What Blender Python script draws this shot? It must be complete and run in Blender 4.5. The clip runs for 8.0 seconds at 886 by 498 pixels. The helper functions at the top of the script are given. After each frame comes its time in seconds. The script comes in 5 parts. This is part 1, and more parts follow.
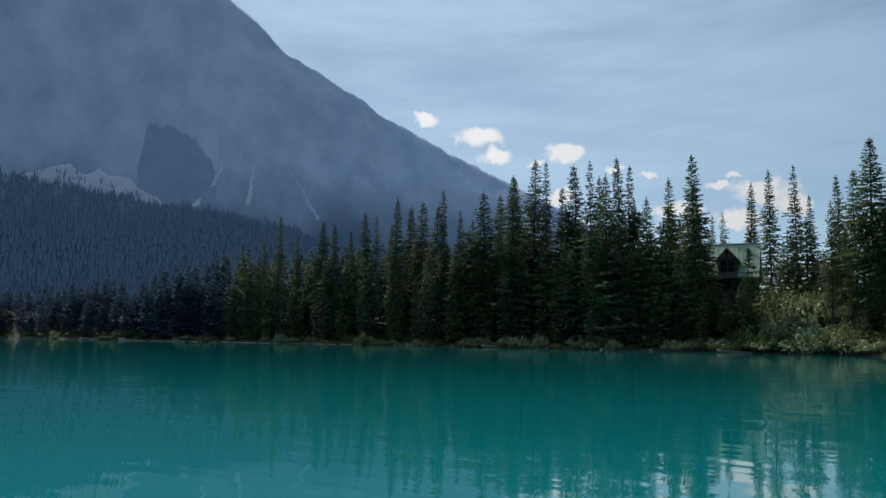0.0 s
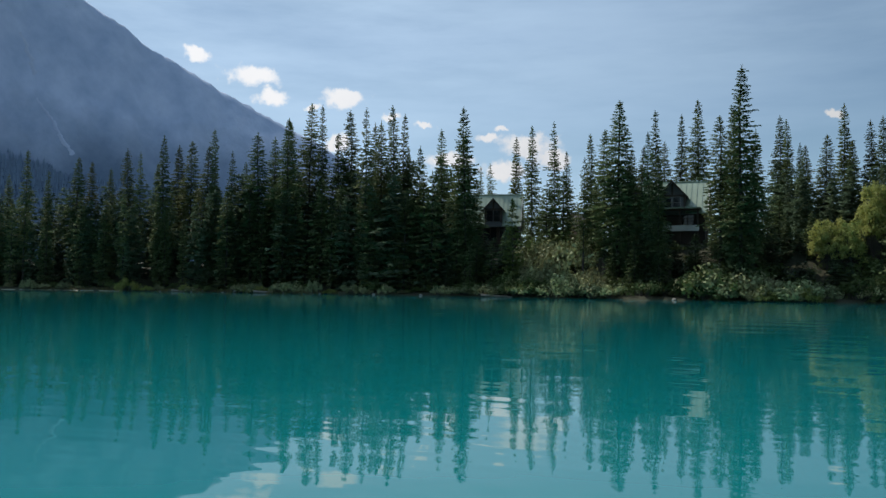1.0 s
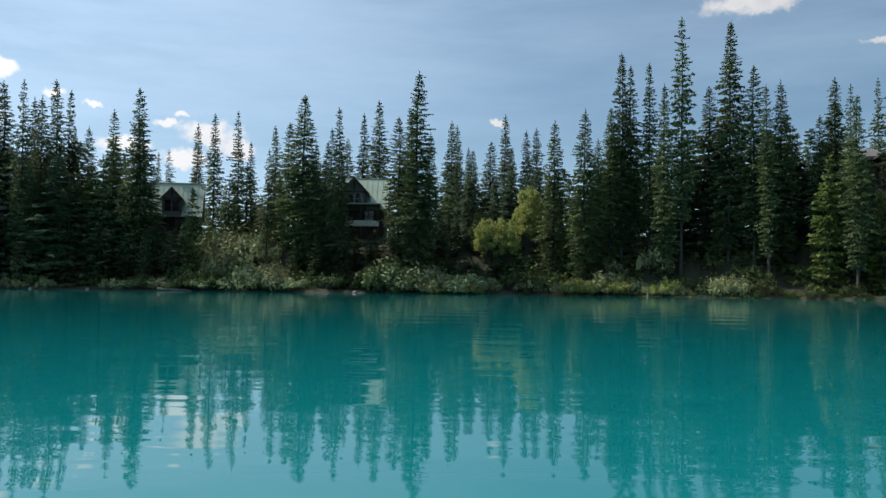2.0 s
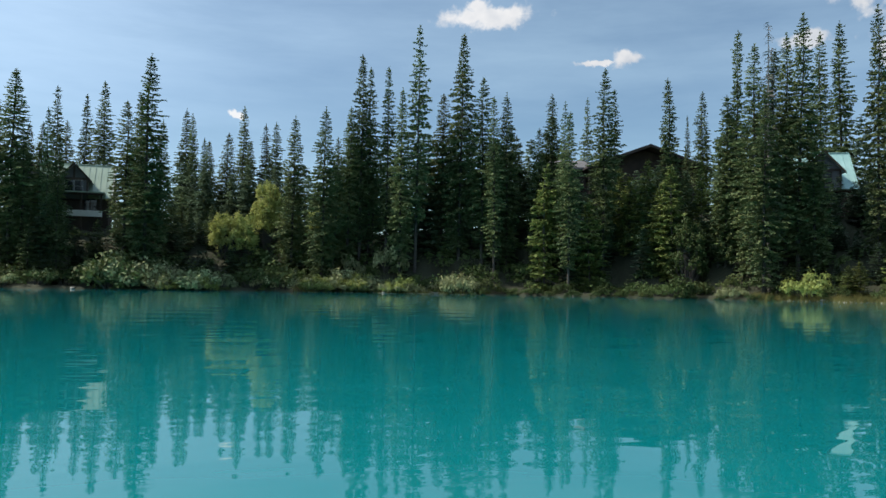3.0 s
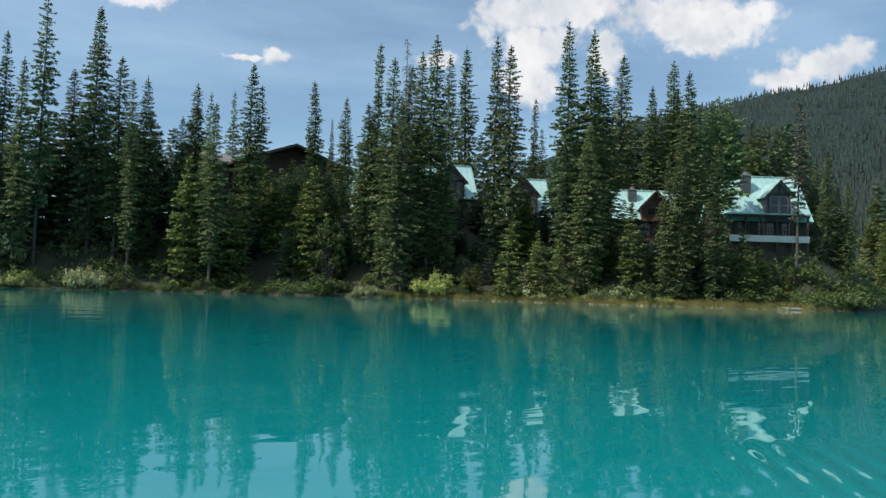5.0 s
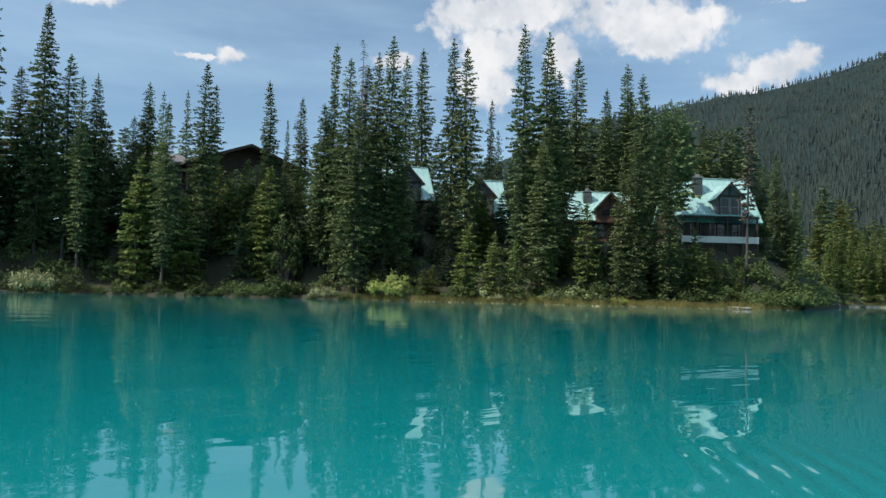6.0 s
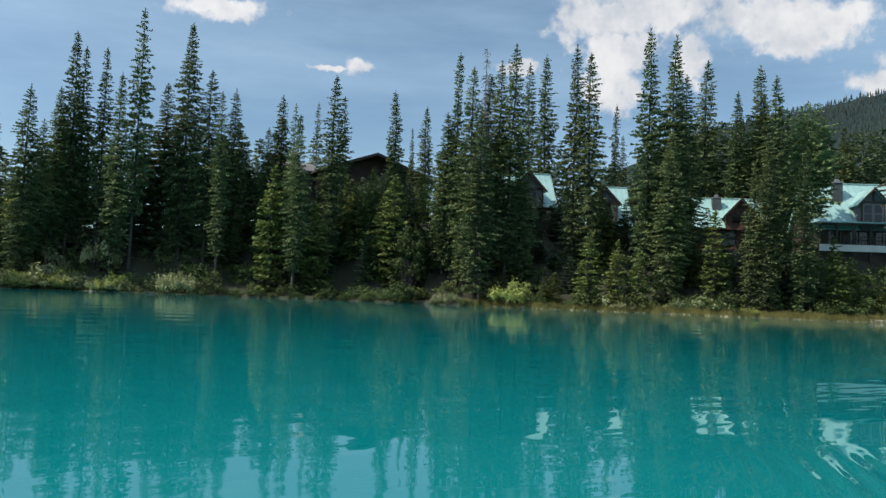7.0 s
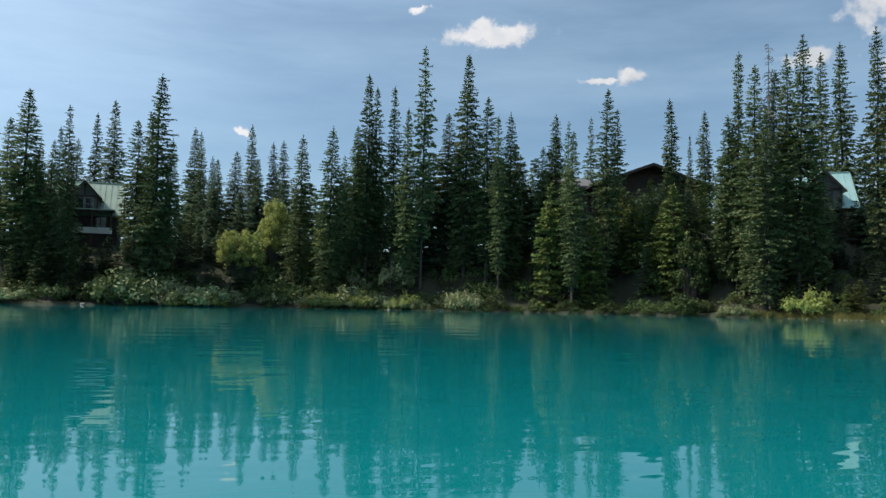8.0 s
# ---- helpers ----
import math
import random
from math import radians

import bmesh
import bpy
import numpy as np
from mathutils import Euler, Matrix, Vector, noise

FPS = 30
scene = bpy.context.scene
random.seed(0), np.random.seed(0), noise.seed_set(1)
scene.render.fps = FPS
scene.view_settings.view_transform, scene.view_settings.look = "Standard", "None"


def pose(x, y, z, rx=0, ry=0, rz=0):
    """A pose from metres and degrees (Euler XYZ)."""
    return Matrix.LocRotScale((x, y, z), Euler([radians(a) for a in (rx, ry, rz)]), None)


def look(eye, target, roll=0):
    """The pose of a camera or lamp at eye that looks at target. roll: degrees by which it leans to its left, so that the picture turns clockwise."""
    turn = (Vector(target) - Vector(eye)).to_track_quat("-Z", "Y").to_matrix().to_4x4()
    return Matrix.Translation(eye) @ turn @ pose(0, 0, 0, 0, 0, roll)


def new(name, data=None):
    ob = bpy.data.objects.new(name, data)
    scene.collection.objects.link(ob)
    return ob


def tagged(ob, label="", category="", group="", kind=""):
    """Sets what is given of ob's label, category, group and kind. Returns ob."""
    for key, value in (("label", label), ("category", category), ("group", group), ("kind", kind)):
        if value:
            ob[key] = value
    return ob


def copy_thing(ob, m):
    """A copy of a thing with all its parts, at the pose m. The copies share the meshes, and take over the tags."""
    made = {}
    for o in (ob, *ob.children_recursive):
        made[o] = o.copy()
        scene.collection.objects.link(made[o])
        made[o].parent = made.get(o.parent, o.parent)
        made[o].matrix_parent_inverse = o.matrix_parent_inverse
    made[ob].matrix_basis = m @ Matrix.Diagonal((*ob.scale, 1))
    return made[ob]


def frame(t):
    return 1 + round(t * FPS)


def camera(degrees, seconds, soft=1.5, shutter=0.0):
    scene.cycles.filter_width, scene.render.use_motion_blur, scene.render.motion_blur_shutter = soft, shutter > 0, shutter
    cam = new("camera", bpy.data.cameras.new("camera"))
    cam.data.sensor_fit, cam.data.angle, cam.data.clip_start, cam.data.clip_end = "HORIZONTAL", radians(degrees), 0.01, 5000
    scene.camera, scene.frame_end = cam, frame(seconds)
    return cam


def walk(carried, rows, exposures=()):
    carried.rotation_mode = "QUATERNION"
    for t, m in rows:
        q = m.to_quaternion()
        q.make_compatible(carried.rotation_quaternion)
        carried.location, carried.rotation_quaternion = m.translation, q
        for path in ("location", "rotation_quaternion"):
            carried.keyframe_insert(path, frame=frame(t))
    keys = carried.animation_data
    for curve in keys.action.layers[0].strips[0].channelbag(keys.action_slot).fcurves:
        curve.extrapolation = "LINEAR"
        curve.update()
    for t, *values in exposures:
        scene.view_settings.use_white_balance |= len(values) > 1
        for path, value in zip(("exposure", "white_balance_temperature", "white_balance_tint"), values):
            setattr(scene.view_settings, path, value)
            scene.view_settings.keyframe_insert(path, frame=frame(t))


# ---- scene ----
cam = camera(56.92, 8.0, soft=1.5)
EYE = (0.0, 0.0, 0.85)
# seconds, bearing (left positive), pitch, roll, metres drifted back
PATH = [
    (0.0, 38.59, 6.35, 0.87, 0), (0.5, 32.11, 5.99, 1.02, 0), (1.0, 22.81, 2.77, 0.73, 0), (1.5, 11.1, 2.53, 0.82, 0),
    (1.7, 7.56, 2.49, 0.69, 0), (2.8, -16.27, 2.59, 0.84, 0), (3.0, -17.34, 2.55, 0.91, 0), (3.5, -17.19, 2.59, 1.31, 0),
    (4.0, -24.97, 2.63, 1.63, 0), (4.5, -33.62, 2.72, 1.75, 0), (5.0, -42.01, 2.89, 1.63, 0), (5.2, -43.86, 2.9, 1.31, 0),
    (5.7, -45.2, 3.02, 1.34, 0), (6.3, -44.73, 3.14, 1.42, 0), (6.5, -44.21, 3.22, 1.49, 0), (7.0, -36.4, 3.25, 2.23, 0.4),
    (7.5, -25.86, 3.15, 1.98, 0.9), (8.0, -17.01, 3.73, 1.06, 1.0)]


def boat_pose(b, pitch, roll, back):
    a, p = radians(b), radians(pitch)
    eye = Vector(EYE) + Vector((-0.35, -0.94, 0)) * back
    return look(eye, eye + Vector((-math.sin(a) * math.cos(p), math.cos(a) * math.cos(p), math.sin(p))) * 50, roll)


walk(cam, [(t, boat_pose(b, p, r, k)) for t, b, p, r, k in PATH],
     exposures=[(0.0, -0.42), (0.5, -0.42), (1.0, -0.3), (1.7, -0.14), (2.8, 0.18), (4.0, 0.18), (5.0, 0.28), (6.5, 0.26), (7.5, 0.12), (8.0, 0.12)])

# ---- light ----
SUN_BEARING, SUN_HEIGHT = 71.0, 48.0
sun = new("sun", bpy.data.lights.new("sun", "SUN"))
sun.data.energy, sun.data.angle, sun.data.color = 4.0, radians(0.55), (1.0, 0.93, 0.82)
sun.matrix_world = look((0, 0, 300), (math.sin(radians(SUN_BEARING)) * 300, -math.cos(radians(SUN_BEARING)) * 300,
                                      300 - 300 * math.tan(radians(SUN_HEIGHT))))

world = bpy.data.worlds.new("sky")
scene.world = world
world.use_nodes = True


def cloudy_sky(nt):
    """Clear afternoon sky with thin high cloud and a few cumulus: bearing, height, half width, half height in degrees."""
    n, li = nt.nodes, nt.links
    n.clear()
    out, bg = n.new("ShaderNodeOutputWorld"), n.new("ShaderNodeBackground")
    sky = n.new("ShaderNodeTexSky")
    sky.sky_type, sky.sun_disc = "NISHITA", False
    sky.sun_elevation, sky.sun_rotation = radians(SUN_HEIGHT), radians(-SUN_BEARING)
    sky.air_density, sky.dust_density, sky.ozone_density, sky.altitude = 1.0, 0.6, 0.5, 1300
    bg.inputs["Strength"].default_value = SKY_STRENGTH
    co = n.new("ShaderNodeTexCoord")

    def noise_tex(scale, detail, rough, vec):
        t = n.new("ShaderNodeTexNoise")
        t.inputs["Scale"].default_value, t.inputs["Detail"].default_value, t.inputs["Roughness"].default_value = scale, detail, rough
        li.new(vec, t.inputs["Vector"])
        return t

    def maths(op, a, b=None, clamp=False):
        m = n.new("ShaderNodeMath")
        m.operation, m.use_clamp = op, clamp
        for k, val in enumerate((a, b)):
            if val is None:
                continue
            if isinstance(val, (int, float)):
                m.inputs[k].default_value = val
            else:
                li.new(val, m.inputs[k])
        return m.outputs[0]

    def ramp(val, lo, hi):
        m = n.new("ShaderNodeMapRange")
        m.interpolation_type = "SMOOTHSTEP"
        m.inputs["From Min"].default_value, m.inputs["From Max"].default_value = lo, hi
        li.new(val, m.inputs["Value"])
        return m.outputs["Result"]

    billow = noise_tex(34, 5, 0.62, co.outputs["Generated"])
    shift = n.new("ShaderNodeVectorMath")
    shift.operation = "SUBTRACT"
    li.new(billow.outputs["Color"], shift.inputs[0])
    shift.inputs[1].default_value = (0.5, 0.5, 0.5)
    moved = n.new("ShaderNodeVectorMath")
    moved.operation = "MULTIPLY_ADD"
    li.new(shift.outputs[0], moved.inputs[0])
    moved.inputs[1].default_value = (0.030, 0.030, 0.030)
    li.new(co.outputs["Generated"], moved.inputs[2])
    best = None
    for b, h, w, t in LOW_CLOUDS + HIGH_CLOUDS:
        mp = n.new("ShaderNodeMapping")
        mp.vector_type = "TEXTURE"
        a, e = radians(b), radians(h)
        mp.inputs["Location"].default_value = (-math.sin(a) * math.cos(e), math.cos(a) * math.cos(e), math.sin(e))
        mp.inputs["Rotation"].default_value = (e, 0, a)
        mp.inputs["Scale"].default_value = (radians(w), 1.0, radians(t))
        li.new(moved.outputs[0], mp.inputs["Vector"])
        ln = n.new("ShaderNodeVectorMath")
        ln.operation = "LENGTH"
        li.new(mp.outputs[0], ln.inputs[0])
        best = ln.outputs["Value"] if best is None else maths("MINIMUM", best, ln.outputs["Value"])
    frayed = noise_tex(44, 4, 0.55, co.outputs["Generated"])
    cumulus = ramp(maths("ADD", best, maths("MULTIPLY", maths("SUBTRACT", frayed.outputs["Fac"], 0.5), 2.0)), 1.15, 0.50)
    # thin high cloud, drawn out sideways
    st = n.new("ShaderNodeMapping")
    st.inputs["Rotation"].default_value = (0, 0.25, -0.5)
    st.inputs["Scale"].default_value = (1.2, 1.6, 7.0)
    li.new(co.outputs["Generated"], st.inputs["Vector"])
    veil = ramp(noise_tex(1.5, 6, 0.58, st.outputs[0]).outputs["Fac"], 0.25, 0.85)
    veil = maths("MULTIPLY", veil, 0.34)
    # thin cloud glows more towards the sun
    near = n.new("ShaderNodeVectorMath")
    near.operation = "DOT_PRODUCT"
    li.new(co.outputs["Generated"], near.inputs[0])
    sa, se = radians(SUN_BEARING), radians(SUN_HEIGHT)
    near.inputs[1].default_value = (-math.sin(sa) * math.cos(se), math.cos(sa) * math.cos(se), math.sin(se))
    sunward = ramp(near.outputs["Value"], 0.10, 0.90)
    wisps = ramp(noise_tex(2.2, 7, 0.6, st.outputs[0]).outputs["Fac"], 0.25, 0.70)
    glow = maths("MULTIPLY", maths("MULTIPLY", sunward, 0.66), maths("ADD", maths("MULTIPLY", wisps, 0.6), 0.4), True)
    mix1, mix2 = n.new("ShaderNodeMix"), n.new("ShaderNodeMix")
    mix1.data_type = mix2.data_type = "RGBA"
    li.new(veil, mix1.inputs["Factor"])
    tint = n.new("ShaderNodeVectorMath")
    tint.operation = "MULTIPLY"
    li.new(sky.outputs[0], tint.inputs[0])
    tint.inputs[1].default_value = (0.93, 1.04, 1.04)
    li.new(tint.outputs[0], mix1.inputs["A"])
    mix1.inputs["B"].default_value = (*VEIL, 1)
    haze = n.new("ShaderNodeMix")
    haze.data_type = "RGBA"
    li.new(glow, haze.inputs["Factor"])
    li.new(mix1.outputs["Result"], haze.inputs["A"])
    haze.inputs["B"].default_value = (*SUNWARD_VEIL, 1)
    grey = n.new("ShaderNodeMix")
    grey.data_type = "RGBA"
    li.new(ramp(noise_tex(16, 4, 0.6, co.outputs["Generated"]).outputs["Fac"], 0.3, 0.7), grey.inputs["Factor"])
    grey.inputs["A"].default_value, grey.inputs["B"].default_value = (*CLOUD_DIM, 1), (*CLOUD_LIT, 1)
    lit = n.new("ShaderNodeMix")
    lit.data_type = "RGBA"
    li.new(sunward, lit.inputs["Factor"])
    li.new(grey.outputs["Result"], lit.inputs["A"])
    lit.inputs["B"].default_value = (12.0, 12.1, 12.4, 1)
    li.new(cumulus, mix2.inputs["Factor"])
    li.new(haze.outputs["Result"], mix2.inputs["A"])
    li.new(lit.outputs["Result"], mix2.inputs["B"])
    li.new(mix2.outputs["Result"], bg.inputs["Color"])
    li.new(bg.outputs[0], out.inputs["Surface"])


SKY_STRENGTH = 0.1
SUNWARD_VEIL = (7.8, 10.2, 13.0)
VEIL, CLOUD_DIM, CLOUD_LIT = (6.2, 8.4, 10.0), (5.0, 5.4, 6.0), (7.6, 7.6, 7.7)
LOW_CLOUDS = [
    (40.03, 15.21, 0.87, 0.55), (36.24, 14.21, 1.82, 0.79), (34.98, 12.81, 1.11, 0.52), (31.94, 12.41, 0.55, 0.24), (29.84, 13.07, 1.58, 0.67), (24.24, 11.31, 0.71, 0.24),
    (19.81, 10.38, 0.87, 0.32), (18.72, 11.07, 0.63, 0.24), (16.99, 9.95, 2.18, 0.87), (18.61, 8.24, 1.66, 0.79), (15.29, 9.06, 1.39, 0.79), (22.59, 8.97, 1.58, 0.55),
    (30.43, 9.97, 0.95, 0.55), (26.72, 11.85, 0.71, 0.28), (-2.86, 11.34, 0.55, 0.28)]
HIGH_CLOUDS = [
    (-20.35, 18.35, 3.17, 0.95), (-19.45, 19.08, 1.03, 0.55), (-29.93, 15.39, 1.03, 0.63), (-27.9, 15.27, 1.43, 0.25), (-15.11, 20.1, 0.87, 0.32), (-41.1, 16.0, 1.6, 0.65),
    (-47.64, 19.14, 4.3, 1.9), (-50.84, 19.49, 3.6, 1.9), (-48.3, 16.74, 3.1, 2.4), (-48.15, 14.66, 1.9, 2.1), (-53.19, 16.33, 1.4, 1.7), (-57.87, 18.73, 4.3, 2.2),
    (-60.88, 18.02, 3.4, 1.95), (-59.78, 16.83, 3.1, 0.95), (-64.88, 14.27, 2.6, 0.85), (-66.78, 14.78, 2.6, 1.3), (-68.48, 15.34, 1.6, 1.1), (-68.64, 19.0, 2.38, 0.22)]
cloudy_sky(world.node_tree)


# ---- materials ----
def material(name, low, high, rough=0.8, scale=2.0, fine=30.0, bump=0.3, bump_size=0.05, per_object=0.0, per_tree=0.0, metal=0.0, leaf=0.0, coat=0.0):
    """Two-scale mottled surface in object space, with relief; leaf: share of light that passes through."""
    m = bpy.data.materials.new(name)
    m.use_nodes = True
    n, li = m.node_tree.nodes, m.node_tree.links
    p, out = n["Principled BSDF"], n["Material Output"]
    co = n.new("ShaderNodeTexCoord")
    big, small = n.new("ShaderNodeTexNoise"), n.new("ShaderNodeTexNoise")
    for t, s, d in ((big, scale, 4), (small, fine, 3)):
        t.inputs["Scale"].default_value, t.inputs["Detail"].default_value = s, d
        li.new(co.outputs["Object"], t.inputs["Vector"])
    add = n.new("ShaderNodeMath")
    add.operation = "MULTIPLY_ADD"
    li.new(small.outputs["Fac"], add.inputs[0])
    add.inputs[1].default_value = 0.55
    li.new(big.outputs["Fac"], add.inputs[2])
    rng = n.new("ShaderNodeMapRange")
    rng.inputs["From Min"].default_value, rng.inputs["From Max"].default_value = 0.5, 1.05
    li.new(add.outputs[0], rng.inputs["Value"])
    mix = n.new("ShaderNodeMix")
    mix.data_type = "RGBA"
    mix.inputs["A"].default_value, mix.inputs["B"].default_value = (*low, 1), (*high, 1)
    li.new(rng.outputs["Result"], mix.inputs["Factor"])
    colour = mix.outputs["Result"]
    if per_tree:
        geo, patch, hsv = n.new("ShaderNodeNewGeometry"), n.new("ShaderNodeTexNoise"), n.new("ShaderNodeHueSaturation")
        patch.inputs["Scale"].default_value, patch.inputs["Detail"].default_value = 0.35, 2
        li.new(geo.outputs["Position"], patch.inputs["Vector"])
        r = n.new("ShaderNodeMapRange")
        r.inputs["From Min"].default_value, r.inputs["From Max"].default_value = 0.3, 0.7
        r.inputs["To Min"].default_value, r.inputs["To Max"].default_value = 1 - per_tree, 1 + per_tree
        li.new(patch.outputs["Fac"], r.inputs["Value"])
        li.new(r.outputs["Result"], hsv.inputs["Value"])
        li.new(colour, hsv.inputs["Color"])
        colour = hsv.outputs["Color"]
    if per_object:
        info, hsv = n.new("ShaderNodeObjectInfo"), n.new("ShaderNodeHueSaturation")
        for slot, lo, hi in (("Hue", 0.5 - 0.035 * per_object, 0.5 + 0.02 * per_object), ("Value", 1 - 0.4 * per_object, 1 + 0.4 * per_object)):
            r = n.new("ShaderNodeMapRange")
            r.inputs["To Min"].default_value, r.inputs["To Max"].default_value = lo, hi
            if slot == "Value":
                sc = n.new("ShaderNodeMath")
                sc.operation = "MULTIPLY"
                li.new(info.outputs["Random"], sc.inputs[0])
                sc.inputs[1].default_value = 7.31
                fr = n.new("ShaderNodeMath")
                fr.operation = "FRACT"
                li.new(sc.outputs[0], fr.inputs[0])
                li.new(fr.outputs[0], r.inputs["Value"])
            else:
                li.new(info.outputs["Random"], r.inputs["Value"])
            li.new(r.outputs["Result"], hsv.inputs[slot])
        li.new(colour, hsv.inputs["Color"])
        colour = hsv.outputs["Color"]
    li.new(colour, p.inputs["Base Color"])
    p.inputs["Roughness"].default_value, p.inputs["Metallic"].default_value, p.inputs["Coat Weight"].default_value = rough, metal, coat
    if leaf:
        p.inputs["Specular IOR Level"].default_value = 0.12
    if bump:
        b = n.new("ShaderNodeBump")
        b.inputs["Strength"].default_value, b.inputs["Distance"].default_value = bump, bump_size
        li.new(small.outputs["Fac"], b.inputs["Height"])
        li.new(b.outputs[0], p.inputs["Normal"])
    if leaf:
        tr, ms = n.new("ShaderNodeBsdfTranslucent"), n.new("ShaderNodeMixShader")
        li.new(colour, tr.inputs["Color"])
        ms.inputs[0].default_value = leaf
        li.new(p.outputs[0], ms.inputs[1])
        li.new(tr.outputs[0], ms.inputs[2])
        li.new(ms.outputs[0], out.inputs["Surface"])
    return m


NEEDLES = material("spruce_needles", (0.067, 0.114, 0.062), (0.220, 0.258, 0.106), 0.65, 0.5, 6, 0, per_object=0.7, leaf=0.2)
NEEDLES_CROWD = material("crowd_needles", (0.070, 0.114, 0.076), (0.158, 0.214, 0.120), 0.65, 0.5, 6, 0, per_tree=0.35, leaf=0.35)
# far shore end: the haze over these trees is mixed into their blue
NEEDLES_SHORE = material("haze_tinted_shore_needles", (0.090, 0.135, 0.178), (0.105, 0.152, 0.195), 0.95, 0.3, 3, 0, per_tree=0.12, leaf=0.2)
# light green of young spruces; on the bay trees it paints sunlight
NEEDLES_LIGHT = material("young_and_sunlit_needles", (0.105, 0.145, 0.045), (0.24, 0.275, 0.085), 0.65, 0.5, 6, 0, per_object=0.5, leaf=0.25)
NEEDLES_FAR = material("far_needles", (0.011, 0.026, 0.023), (0.027, 0.046, 0.035), 0.8, 0.02, 0.3, 0)
# mountain foot: distance haze painted as pale blue base colour
NEEDLES_HAZE = material("haze_blue_far_needles", (0.185, 0.265, 0.375), (0.205, 0.29, 0.405), 0.8, 0.02, 0.3, 0)
BARK = material("bark", (0.040, 0.035, 0.030), (0.115, 0.102, 0.088), 0.9, 1.5, 14, 0.6)
DYING = material("dying_needles", (0.085, 0.080, 0.060), (0.20, 0.18, 0.135), 0.8, 0.5, 6, 0, leaf=0.1)
DEAD_WOOD = material("dead_wood", (0.12, 0.11, 0.10), (0.26, 0.24, 0.22), 0.9, 1.5, 14, 0.5)
LEAVES_WILLOW = material("willow_leaves", (0.19, 0.22, 0.105), (0.38, 0.41, 0.21), 0.55, 0.8, 8, 0, per_object=0.8, leaf=0.22)
LEAVES_YELLOW = material("yellow_green_leaves", (0.21, 0.26, 0.07), (0.39, 0.43, 0.14), 0.55, 0.8, 8, 0, per_object=0.4, leaf=0.35)
LEAVES_ASPEN = material("aspen_leaves", (0.27, 0.32, 0.09), (0.46, 0.49, 0.17), 0.55, 0.8, 8, 0, per_object=0.3, leaf=0.45)
LEAVES_GREEN = material("green_leaves", (0.046, 0.078, 0.026), (0.128, 0.165, 0.058), 0.55, 0.8, 8, 0, per_object=0.8, leaf=0.22)
GRASS = material("sedge", (0.13, 0.13, 0.045), (0.30, 0.27, 0.10), 0.8, 0.8, 10, 0, leaf=0.3)
SOIL = material("forest_floor", (0.020, 0.024, 0.012), (0.055, 0.058, 0.030), 0.95, 0.25, 5, 0.6, 0.08)
SAND = material("sand", (0.30, 0.27, 0.20), (0.46, 0.42, 0.33), 0.95, 0.6, 10, 0.3)
STONE = material("pale_stone", (0.20, 0.19, 0.17), (0.42, 0.40, 0.36), 0.85, 1.5, 12, 0.5)
LOG = material("driftwood", (0.20, 0.18, 0.15), (0.38, 0.35, 0.30), 0.85, 1.0, 16, 0.5)
ROOF = material("green_metal_roof", (0.25, 0.44, 0.42), (0.37, 0.55, 0.52), 0.34, 0.4, 9, 0.15, 0.02, coat=0.15)
# duller, greyer green than ROOF
ROOF_PALE = material("grey_green_roof", (0.26, 0.33, 0.25), (0.36, 0.44, 0.34), 0.5, 0.4, 9, 0.15, 0.02)
ROOF_DARK = material("dark_shingle_roof", (0.035, 0.030, 0.027), (0.075, 0.062, 0.052), 0.85, 0.5, 12, 0.5)
ROOF_GREY = material("grey_roof", (0.11, 0.105, 0.10), (0.19, 0.175, 0.165), 0.8, 0.5, 12, 0.4)
TIMBER = material("dark_timber", (0.030, 0.022, 0.017), (0.075, 0.052, 0.036), 0.75, 0.8, 16, 0.5)
BROWN = material("red_brown_boards", (0.065, 0.033, 0.020), (0.13, 0.068, 0.042), 0.75, 0.8, 16, 0.4)
STUCCO = material("grey_stucco", (0.085, 0.092, 0.098), (0.14, 0.15, 0.155), 0.85, 0.6, 14, 0.3)
PAINT = material("white_board", (0.55, 0.55, 0.50), (0.72, 0.72, 0.66), 0.6, 0.6, 14, 0.2)
BRICKWORK = material("chimney_stone", (0.035, 0.046, 0.048), (0.08, 0.095, 0.097), 0.9, 1.5, 12, 0.6)
FLASHING = material("chimney_cap", (0.22, 0.22, 0.22), (0.34, 0.34, 0.34), 0.5, 1, 10, 0.1, metal=0.6)


def plain_glass():
    m = bpy.data.materials.new("window_glass")
    m.use_nodes = True
    p = m.node_tree.nodes["Principled BSDF"]
    p.inputs["Base Color"].default_value = (0.012, 0.014, 0.016, 1)
    p.inputs["Roughness"].default_value, p.inputs["IOR"].default_value = 0.06, 1.5
    return m


GLASS = plain_glass()


